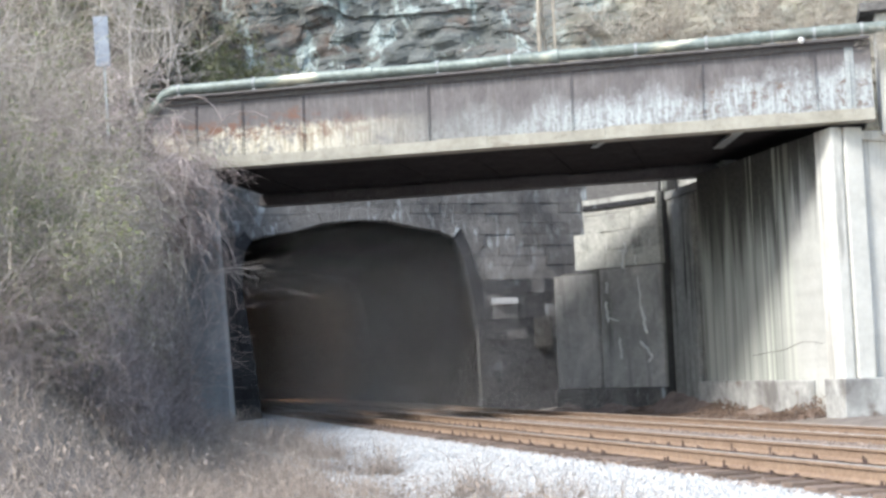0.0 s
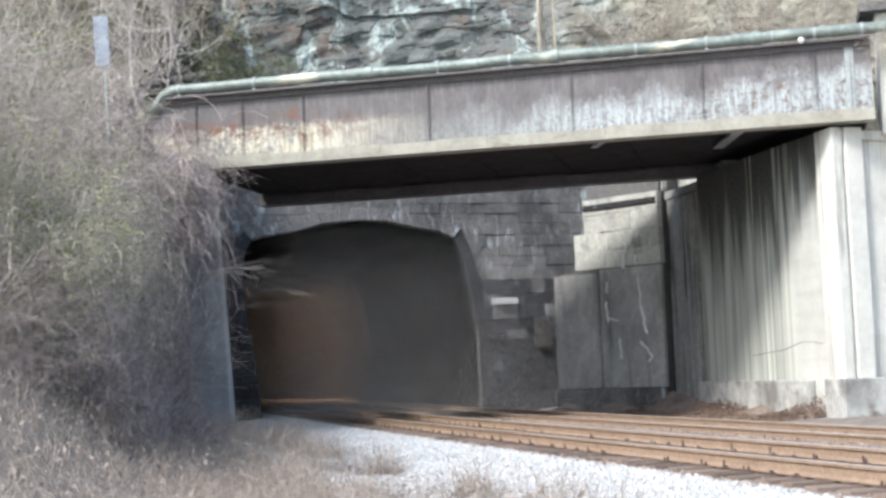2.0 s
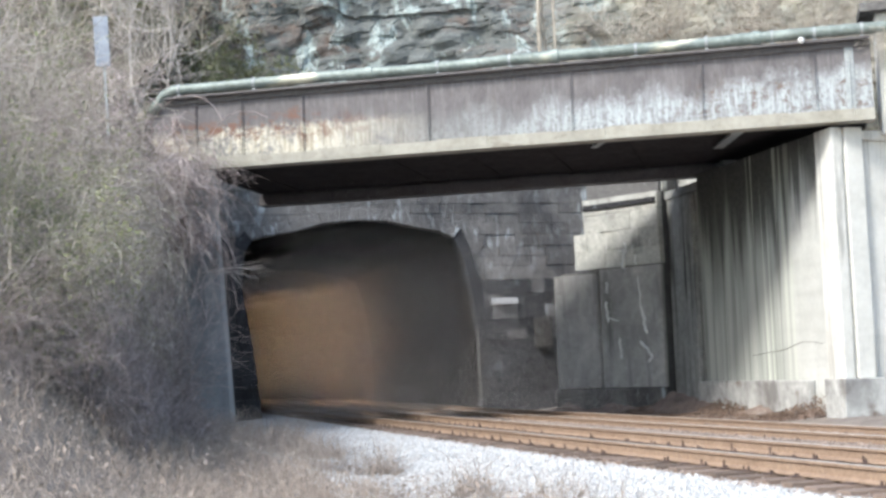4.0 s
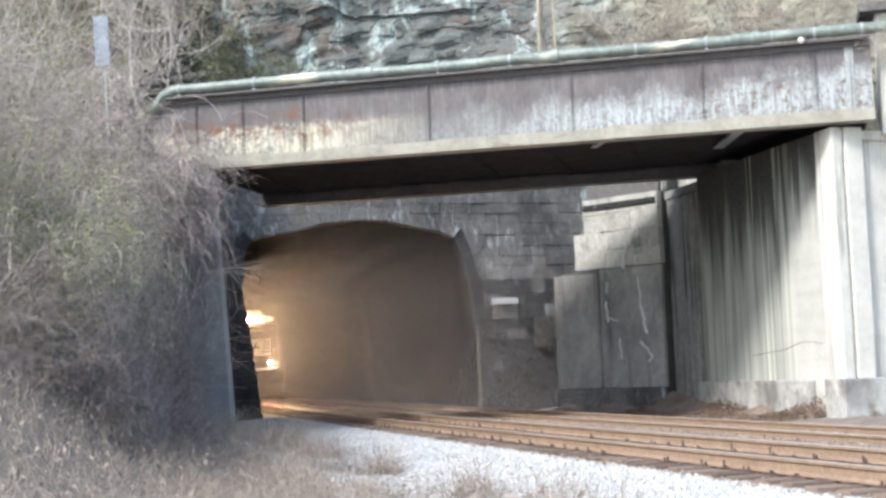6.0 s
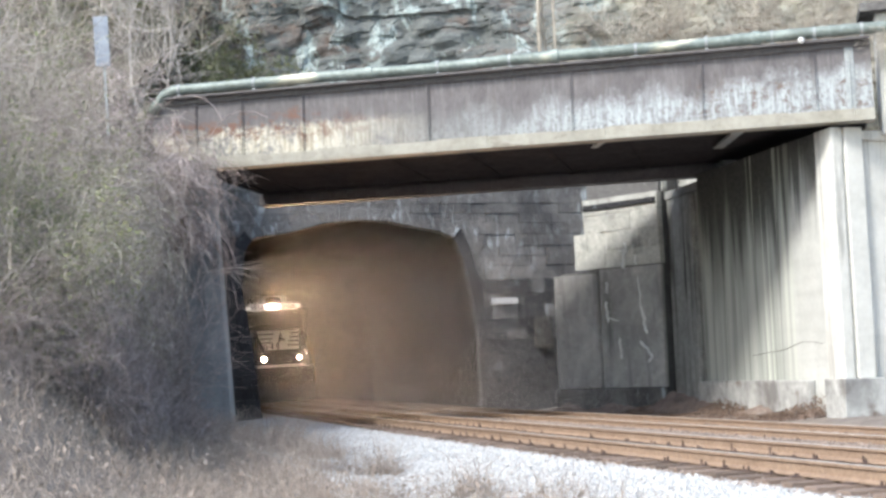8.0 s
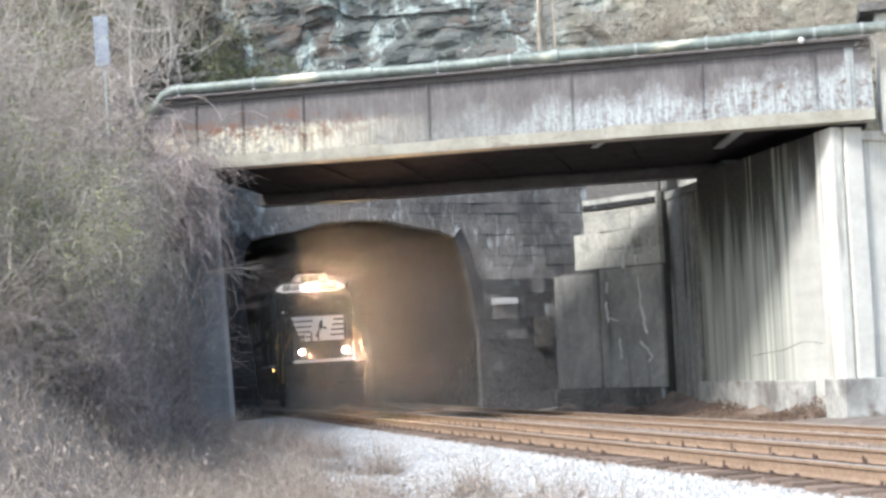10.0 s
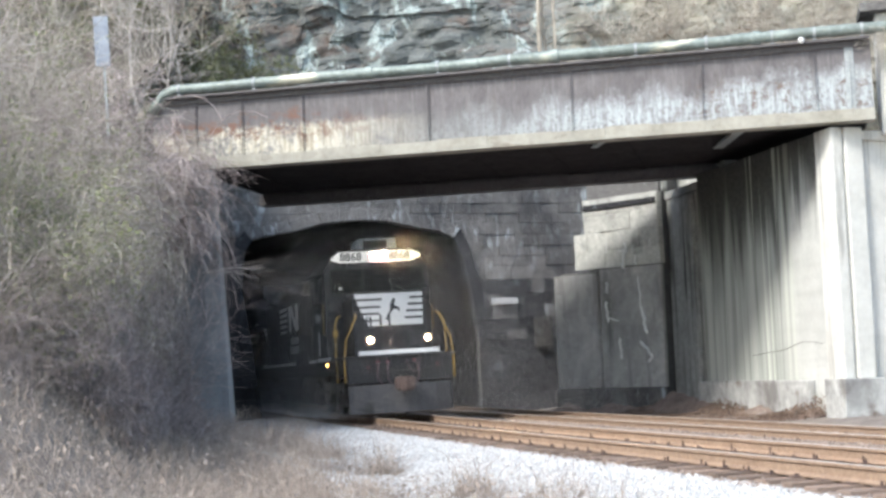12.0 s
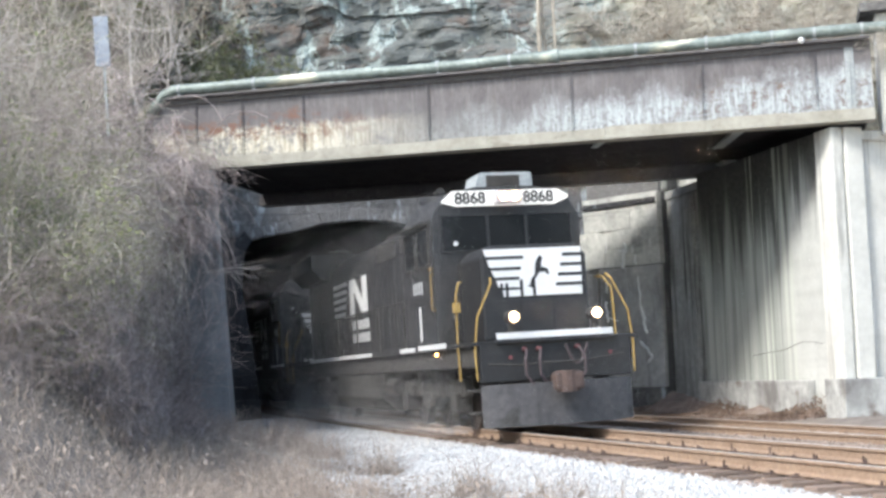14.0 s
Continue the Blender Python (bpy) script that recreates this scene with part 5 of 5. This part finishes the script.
# ---- locomotives ----
def locomotive(name, label, lead):
    """Local x: towards the near side, y: forwards from the front light bar, z: up from the rail."""
    loco = empty(name)
    tagged(loco, label, "locomotive", "locomotives of the train")

    def add(pname, make, material, parent=loco, plabel="", smooth=False):
        bm = bmesh.new()
        make(bm)
        return part(pname, bm, material, parent, plabel, smooth)

    end = -20.9
    # underframe, platform and tank
    add("frame", lambda bm: (box(bm, -1.45, 1.45, end, -0.15, 1.18, 1.55, bevel=0.02), box(bm, -0.5, 0.5, end - 0.1, -0.1, 0.8, 1.18)), UNDER)
    add("walkway", lambda bm: box(bm, -1.54, 1.54, end, -0.05, 1.552, 1.62, bevel=0.01), BLACK)
    for x in (-1.55, 1.55):
        s = 1 if x > 0 else -1
        add("sill_stripe", lambda bm: (box(bm, *sorted((x, x + s * 0.012)), -17.0, -8.3, 1.55, 1.64), box(bm, *sorted((x, x + s * 0.012)), -5.4, -4.1, 1.55, 1.64),
                                       box(bm, *sorted((x, x + s * 0.012)), -3.8, -1.7, 1.56, 1.66)), WHITE, loco, "white sill stripe")
    add("fuel_tank", lambda bm: prism(bm, [(-1.4, 1.15), (-1.45, 0.6), (-1.1, 0.28), (1.1, 0.28), (1.45, 0.6), (1.4, 1.15)], 1, -13.6, -7.9, bevel=0.04), UNDER)
    for y in (-7.3, -14.3):
        add("air_reservoir", lambda bm: cyl(bm, (1.2, y - 0.45, 0.85), (1.2, y + 0.45, 0.85), 0.2), UNDER)
    # trucks and wheels
    wheels = []
    for yc in (-4.6, -16.6):
        truck = add("truck_frame", lambda bm: [(box(bm, sx - 0.09, sx + 0.09, yc - 2.6, yc + 2.6, 0.62, 0.98, bevel=0.04),
                                                [box(bm, sx - 0.16, sx + 0.16, yc + dy - 0.22, yc + dy + 0.22, 0.34, 0.72, bevel=0.04) for dy in (-2.0, 0, 2.0)],
                                                [cyl(bm, (sx, yc + dy, 0.66), (sx, yc + dy, 1.12), 0.13) for dy in (-1.3, -0.75, 0.75, 1.3)],
                                                box(bm, sx - 0.13, sx + 0.13, yc - 0.5, yc + 0.5, 0.45, 0.62, bevel=0.03)) for sx in (-1.08, 1.08)], UNDER)
        add("brake_cylinder", lambda bm: cyl(bm, (1.2, yc - 1.2, 0.9), (1.2, yc - 0.8, 0.9), 0.1), UNDER, truck)
        for dy in (-2.0, 0, 2.0):
            w = add("wheelset", lambda bm: (cyl(bm, (-0.95, 0, 0), (0.95, 0, 0), 0.09), [(cyl(bm, (sx * 0.69, 0, 0), (sx * 0.83, 0, 0), 0.53, n=28), cyl(bm, (sx * 0.665, 0, 0), (sx * 0.695, 0, 0), 0.555, n=28),
                                            cyl(bm, (sx * 0.82, 0, 0), (sx * 0.86, 0, 0), 0.2, n=16), [box(bm, *sorted((sx * 0.825, sx * 0.845)), 0.25, 0.4, -0.04, 0.04, m=Matrix.Rotation(j * math.pi / 2, 4, "X")) for j in range(4)]) for sx in (-1, 1)]), WHEEL)
            w.location = (0, yc + dy, 0.53)
            wheels.append(w)
    # long hood
    add("long_hood", lambda bm: (prism(bm, [(-0.95, 1.63), (-0.95, 4.05), (-0.7, 4.38), (0.7, 4.38), (0.95, 4.05), (0.95, 1.63)], 1, end + 0.9, -4.9, bevel=0.02)), BLACK)
    add("radiator_housing", lambda bm: prism(bm, [(-1.2, 3.9), (-1.5, 4.2), (-1.5, 4.62), (1.5, 4.62), (1.5, 4.2), (1.2, 3.9)], 1, end + 1.0, -16.2, bevel=0.03), BLACK)
    for i in range(13):
        y = -6.1 - i * 0.78
        for x in (-0.955, 0.955):
            d = add("hood_door", lambda bm: box(bm, x - 0.012, x + 0.012, y - 0.36, y + 0.36, 1.75, 3.75, bevel=0.008), BLACK)
            add("latch", lambda bm: box(bm, *sorted((x, x * 1.03)), y - 0.3, y - 0.26, 2.5, 2.7), UNDER, d)
    for j in range(2):
        add("intake_grille", lambda bm: [box(bm, 0.93, 0.99, -9.8 + j * 2.4 + k * 0.11, -9.74 + j * 2.4 + k * 0.11, 3.8, 4.2) for k in range(18)], UNDER)
    add("exhaust_stack", lambda bm: box(bm, -0.35, 0.35, -11.5, -10.7, 4.38, 4.6, bevel=0.03), UNDER)
    # side marks: white block emblem bars and the road number
    for x in (-0.972, 0.972):
        s = 1 if x > 0 else -1
        letter = add("side_emblem", lambda bm: prism(bm, [(-13.5, 2.7), (-13.5, 3.66), (-12.7, 3.66), (-11.8, 3.05), (-11.8, 3.66), (-11.2, 3.66), (-11.2, 2.75), (-12.0, 2.75), (-12.9, 3.35), (-12.9, 2.7)], 0, x, x + s * 0.006), WHITE, loco, "white angular emblem")
        for k in range(5):
            add("stripe", lambda bm: box(bm, *sorted((x, x + s * 0.006)), -15.8, -13.75 - 0.1 * k, 3.55 - k * 0.2, 3.66 - k * 0.2), WHITE, letter)
        for z in (2.32, 1.98):
            add("marking_bar", lambda bm: box(bm, *sorted((x, x + s * 0.006)), -13.3, -11.1, z, z + 0.24), SIGN, letter, "faded marking bar")
    # cab
    add("cab", lambda bm: (prism(bm, [(-1.5, 1.63), (-1.5, 4.05), (-1.22, 4.50), (-0.6, 4.64), (0.6, 4.64), (1.22, 4.50), (1.5, 4.05), (1.5, 1.63)], 1, -4.9, -2.42, bevel=0.03)), BLACK)
    for x0, x1 in ((-1.3, -0.42), (-0.36, 0.36), (0.42, 1.3)):
        z0 = 3.42
        w = add("windscreen", lambda bm: box(bm, x0, x1, -2.42, -2.40, z0, 4.08, bevel=0.006), GLASS, loco, "dark windscreen pane")
        add("window_frame", lambda bm: (box(bm, x0 - 0.03, x1 + 0.03, -2.43, -2.385, 4.08, 4.11), box(bm, x0 - 0.03, x1 + 0.03, -2.43, -2.385, 3.39, 3.42),
                                        box(bm, x0 - 0.03, x0, -2.43, -2.385, 3.421, 4.079), box(bm, x1, x1 + 0.03, -2.43, -2.385, 3.421, 4.079)), BLACK, w)
    for x in (-1.505, 1.505):
        for y0, y1 in ((-3.55, -2.75), (-4.65, -3.85)):
            w = add("side_window", lambda bm: box(bm, x - 0.012, x + 0.012, y0, y1, 3.2, 3.9, bevel=0.006), GLASS)
            add("window_frame", lambda bm: (box(bm, x - 0.02, x + 0.02, y0 - 0.04, y1 + 0.04, 3.9, 3.94), box(bm, x - 0.02, x + 0.02, y0 - 0.04, y1 + 0.04, 3.16, 3.2),
                                            box(bm, x - 0.02, x + 0.02, y0 - 0.04, y0, 3.201, 3.899), box(bm, x - 0.02, x + 0.02, y1, y1 + 0.04, 3.201, 3.899)), UNDER, w)
        add("sunshade", lambda bm: box(bm, *sorted((x, x * 1.12)), -4.7, -2.7, 3.98, 4.01), UNDER)
    # nose
    add("nose", lambda bm: prism(bm, [(-1.02, 1.63), (-1.02, 3.15), (-0.85, 3.36), (0.85, 3.36), (1.02, 3.15), (1.02, 1.63)], 1, -2.419, -0.95, bevel=0.05), BLACK)
    panel = add("nose_emblem", lambda bm: prism(bm, [(0.96, 3.29), (-0.92, 3.29), (-0.90, 2.42), (0.62, 2.42), (0.66, 2.50), (0.74, 2.72), (0.86, 2.98)], 1, -0.946, -0.935), WHITE, loco, "white striped panel with a dark abstract emblem")
    strips = [(x0, 0.97, z, z + 0.055) for z, x0 in ((3.10, 0.20), (2.90, 0.26), (2.72, 0.30))]
    strips += [(-0.96, x1, z, z + 0.06) for z, x1 in ((3.12, -0.55), (2.94, -0.50), (2.76, -0.45), (2.58, -0.40))]
    strips += [(0.30, 0.80, 2.54, 2.585)] + [(x, x + 0.055, 2.41, 2.72 if x < 0.5 else 2.66) for x in (0.24, 0.0, 0.52, 0.62)]
    for x0, x1, z0, z1 in strips:
        add("black_bar", lambda bm: box(bm, x0, x1, -0.934, -0.930, z0, z1), BLACK, panel, "black bar")
    add("emblem_shape", lambda bm: prism(bm, [(0.16, 2.60), (0.10, 2.62), (0.06, 2.74), (0.0, 2.80), (-0.02, 3.0), (-0.07, 3.10), (-0.12, 3.16), (-0.17, 3.10), (-0.14, 3.03), (-0.13, 2.95), (-0.26, 2.90),
                                              (-0.28, 2.80), (-0.24, 2.80), (-0.20, 2.85), (-0.09, 2.84), (0.0, 2.72), (0.05, 2.56)], 1, -0.934, -0.930), BLACK, panel, "black abstract emblem")
    add("nose_door", lambda bm: box(bm, -0.3, 0.3, -0.95, -0.925, 1.7, 2.36, bevel=0.01), BLACK)
    # number board, headlight, roof box
    if lead:
        board = add("number_board", lambda bm: prism(bm, [(1.28, 4.38), (1.06, 4.56), (-1.06, 4.56), (-1.28, 4.44), (-1.28, 4.38), (-1.0, 4.26), (1.0, 4.26), (1.28, 4.34)], 1, -2.5, -2.36, bevel=0.01), BOARD, loco, "white lit number board")
        for x in (0.72, -0.66):
            write("road_number", "8868", 0.31, BLACK, board, pose(x, -2.352, 4.405, 90, 0, 180), "black road number")
        case = add("headlight_case", lambda bm: (box(bm, -0.25, 0.25, -2.359, -2.10, 4.515, 4.53, bevel=0.005), box(bm, -0.25, 0.25, -2.359, -2.10, 4.29, 4.305, bevel=0.005),
                                                 box(bm, -0.25, -0.235, -2.359, -2.10, 4.306, 4.514), box(bm, 0.235, 0.25, -2.359, -2.10, 4.306, 4.514)), SIGN, loco, "pale headlight case")
        # Barrels added to narrow the beam; the glowing ring stands for the lens.
        for x in (-0.12, 0.12):
            add("headlight", lambda bm: cyl(bm, (x, -2.351, 4.41), (x, -2.348, 4.41), 0.03, n=20), LAMP, case, "glowing headlight")
            add("headlight_barrel", lambda bm: (cyl(bm, (x, -2.358, 4.41), (x, -2.3525, 4.41), 0.056, n=20), tube(bm, x, 4.41, -2.352, -2.096, 0.045, 0.056)), UNDER, case)
            add("headlight_glass", lambda bm: tube(bm, x, 4.41, -2.11, -2.10, 0.0562, 0.088), LENS, case, "warm lit lens glass")
    add("roof_box", lambda bm: (prism(bm, [(0.56, 4.60), (0.46, 4.90), (0.40, 4.94), (-0.60, 4.94), (-0.64, 4.90), (-0.66, 4.60)], 1, -3.4, -2.6, bevel=0.02)), STEEL_GREY, loco, "grey roof-top cooling unit")
    add("roof_grille", lambda bm: box(bm, -0.38, 0.30, -2.6, -2.585, 4.66, 4.88, bevel=0.01), UNDER)
    add("horn", lambda bm: [cyl(bm, (0.9, -4.3 + k * 0.16, 4.75), (0.9, -3.95 + k * 0.16, 4.75), 0.03, 0.07) for k in range(2)], UNDER)
    # front plate, ditch lights, stripe
    add("front_plate", lambda bm: box(bm, -1.4, 1.4, -0.22, -0.05, 0.9, 1.60, bevel=0.02), BLACK)
    add("front_stripe", lambda bm: box(bm, -1.08, 1.08, -0.048, -0.03, 1.64, 1.75, bevel=0.004), WHITE, loco, "white front sill stripe")
    add("anticlimber", lambda bm: box(bm, -1.1, 1.1, -0.20, 0.05, 1.56, 1.635, bevel=0.02), BLACK)
    for x in (-0.77, 0.77):
        d = add("ditch_light", lambda bm: (tube(bm, x, 2.02, -0.18, 0.07, 0.0915, 0.115), cyl(bm, (x, -0.20, 2.02), (x, -0.181, 2.02), 0.115, n=20), box(bm, x - 0.05, x + 0.05, -0.15, -0.08, 1.62, 1.90)), UNDER, loco, "round ditch light")
        add("bulb", lambda bm: cyl(bm, (x, -0.178, 2.02), (x, -0.175, 2.02), 0.03, n=20), DITCH if lead else GLASS, d)
        # Another added barrel to narrow this beam, with a glowing ring as lens.
        add("barrel", lambda bm: (cyl(bm, (x, -0.1808, 2.02), (x, -0.1795, 2.02), 0.052, n=20), tube(bm, x, 2.02, -0.179, 0.062, 0.045, 0.052)), UNDER, d)
        add("lens", lambda bm: tube(bm, x, 2.02, 0.05, 0.06, 0.0522, 0.091), LENS if lead else GLASS, d, "warm lit lens" if lead else "")
    # pilot, coupler and hoses
    add("plow", lambda bm: (prism(bm, [(-1.40, -0.12), (-1.28, -0.03), (-0.9, 0.12), (-0.5, 0.21), (0.0, 0.24), (0.5, 0.21), (0.9, 0.12), (1.28, -0.03), (1.40, -0.12), (1.36, -0.18), (-1.36, -0.18)], 2, 0.12, 0.86, bevel=0.015)), PLOW)
    add("coupler", lambda bm: (box(bm, -0.14, 0.14, -0.2, 0.35, 0.76, 0.98, bevel=0.03), cyl(bm, (0.0, 0.45, 0.68), (0.0, 0.45, 1.04), 0.2), box(bm, -0.24, -0.04, 0.36, 0.64, 0.72, 1.02, bevel=0.05), box(bm, 0.1, 0.26, 0.36, 0.58, 0.72, 1.02, bevel=0.04)), RUSTY, loco, "rust-brown knuckle coupler")
    add("uncoupling_lever", lambda bm: rod(bm, [(1.3, 0.1, 1.22), (0.7, 0.12, 1.18), (0.3, 0.2, 1.2), (-0.4, 0.2, 1.2), (-1.2, 0.1, 1.28)], 0.016), UNDER)
    for k, (x, sgn) in enumerate(((0.34, 1), (-0.38, -1), (0.6, 1))):
        h = add("air_hose", lambda bm: rod(bm, [(x, -0.03, 1.45), (x, 0.12, 1.42), (x + sgn * 0.06, 0.2, 1.25), (x + sgn * 0.05, 0.2, 1.0), (x - sgn * 0.08, 0.18, 0.82)], 0.026), RUBBER)
        add("fitting", lambda bm: cyl(bm, (x, -0.05, 1.45), (x, 0.05, 1.45), 0.04), RED, h, "red fitting")
    add("jumper_cable", lambda bm: rod(bm, [(-0.12 - 0.42 * i / 10, 0.1, 1.5 - 0.35 * math.sin(math.pi * i / 10)) for i in range(11)], 0.022), RUBBER)
    for x in (-1.0, 0.85):
        add("marker_reflector", lambda bm: cyl(bm, (x, -0.03, 1.32), (x, -0.01, 1.32), 0.035), RED)
    # steps, handrails and side details
    for s in (1, -1):
        add("step_well", lambda bm: (box(bm, s * 1.22 - 0.2, s * 1.22 + 0.2, -0.95, -0.26, 0.35, 0.39), box(bm, s * 1.22 - 0.2, s * 1.22 + 0.2, -0.95, -0.26, 0.75, 0.79),
                                     box(bm, s * 1.22 - 0.2, s * 1.22 + 0.2, -0.95, -0.26, 1.15, 1.19), box(bm, s * 1.02 - 0.02, s * 1.02 + 0.02, -0.98, -0.26, 0.33, 1.5)), UNDER)
        add("handrail", lambda bm: (rod(bm, [(s * 1.46, -0.08, 0.95), (s * 1.47, -0.08, 1.5), (s * 1.40, -0.06, 2.05), (s * 1.12, -0.05, 2.62), (s * 1.08, -0.2, 2.72)], 0.019)), YELLOW, loco, "yellow front handrail")
        add("handrail", lambda bm: (rod(bm, [(s * 1.5, -1.0, 0.95), (s * 1.52, -1.0, 1.6), (s * 1.50, -1.0, 2.5), (s * 1.40, -1.15, 2.72), (s * 1.30, -1.3, 2.74)], 0.019),
                                    s > 0 and box(bm, 1.44, 1.56, -1.05, -0.95, 2.18, 2.36)), YELLOW, loco, "yellow step handrail")
        add("side_rail", lambda bm: (rod(bm, [(s * 1.5, -5.1, 2.62), (s * 1.5, -20.4, 2.62)], 0.018), [rod(bm, [(s * 1.5, y, 1.62), (s * 1.5, y, 2.62)], 0.018) for y in (-5.1, -7.6, -10.1, -12.6, -15.1, -17.6, -20.3)]), UNDER)
        add("cab_steps_edge", lambda bm: box(bm, *sorted((s * 1.503, s * 1.52)), -3.72, -3.60, 1.75, 2.42), WHITE, loco, "white door edge stripe")
        add("number_plaque", lambda bm: [box(bm, *sorted((s * 1.503, s * 1.512)), -4.15 + k * 0.22, -4.04 + k * 0.22, 2.68, 2.92) for k in range(4)], SIGN, loco, "white block figures")
        m = add("side_marker", lambda bm: cyl(bm, (s * 1.46, -2.7, 1.46), (s * 1.50, -2.7, 1.46), 0.035), MARKER if lead else RED, loco, "small amber marker light")
        add("grab_iron", lambda bm: rod(bm, [(s * 1.5, -2.5, 2.3), (s * 1.56, -2.5, 2.3), (s * 1.56, -2.5, 3.0), (s * 1.5, -2.5, 3.0)], 0.014), YELLOW)
        add("window_grab", lambda bm: box(bm, *sorted((s * 1.503, s * 1.53)), -2.75, -2.55, 3.08, 3.12), YELLOW)
    add("nose_lamp", lambda bm: cyl(bm, (1.05, -2.40, 3.55), (1.05, -2.37, 3.55), 0.045), WHITE)
    return loco, wheels


# ---- build ----
build_ground()
build_tunnel()
build_tracks()
build_bridge()
build_pipe()
build_right_walls()
build_left_abutment()
build_earth()
build_cliff()
build_hill()
LEAD, LEAD_WHEELS = locomotive("locomotive", "black diesel locomotive with white striped nose panel and lit headlights", True)
TRAIL, TRAIL_WHEELS = locomotive("locomotive", "second black diesel locomotive coupled behind the first", False)
BOW = build_bow_haze()
build_haze()
build_plate()
build_wall_box()
build_roadside()
build_brush()
build_saplings()
build_end_vine()
build_weeds()
build_litter()
build_portal()
build_flank_wall()
build_stones(48000, 1.35, 5.2, STONES, "loose pale limestone ballast stones beside the track", 5)
build_stones(42000, -5.6, 1.5, BEDSTONES, "rust-stained ballast stones between the ties", 6)


# ---- what moves ----
def run(t):
    """Metres along the track of the leading locomotive's front."""
    return 6.182 * (t - 14.0) - 0.0165 * (t - 14.0) ** 2


def motions():
    times = [i * 0.5 for i in range(29)]
    for thing, back in ((LEAD, 0.0), (BOW, 0.0), (TRAIL, 22.3)):
        walk(thing, [(t, on_track(run(t) - back, 0, 0.0) @ Matrix.Rotation(0.027, 4, "Y")) for t in times])
    fine = [i * 0.1 for i in range(141)]
    for w in LEAD_WHEELS + TRAIL_WHEELS:
        y = w.location.y
        walk(w, [(t, pose(0, y, 0.53) @ Matrix.Rotation(-(run(t) + 90.0) / 0.53, 4, "X")) for t in fine])


motions()
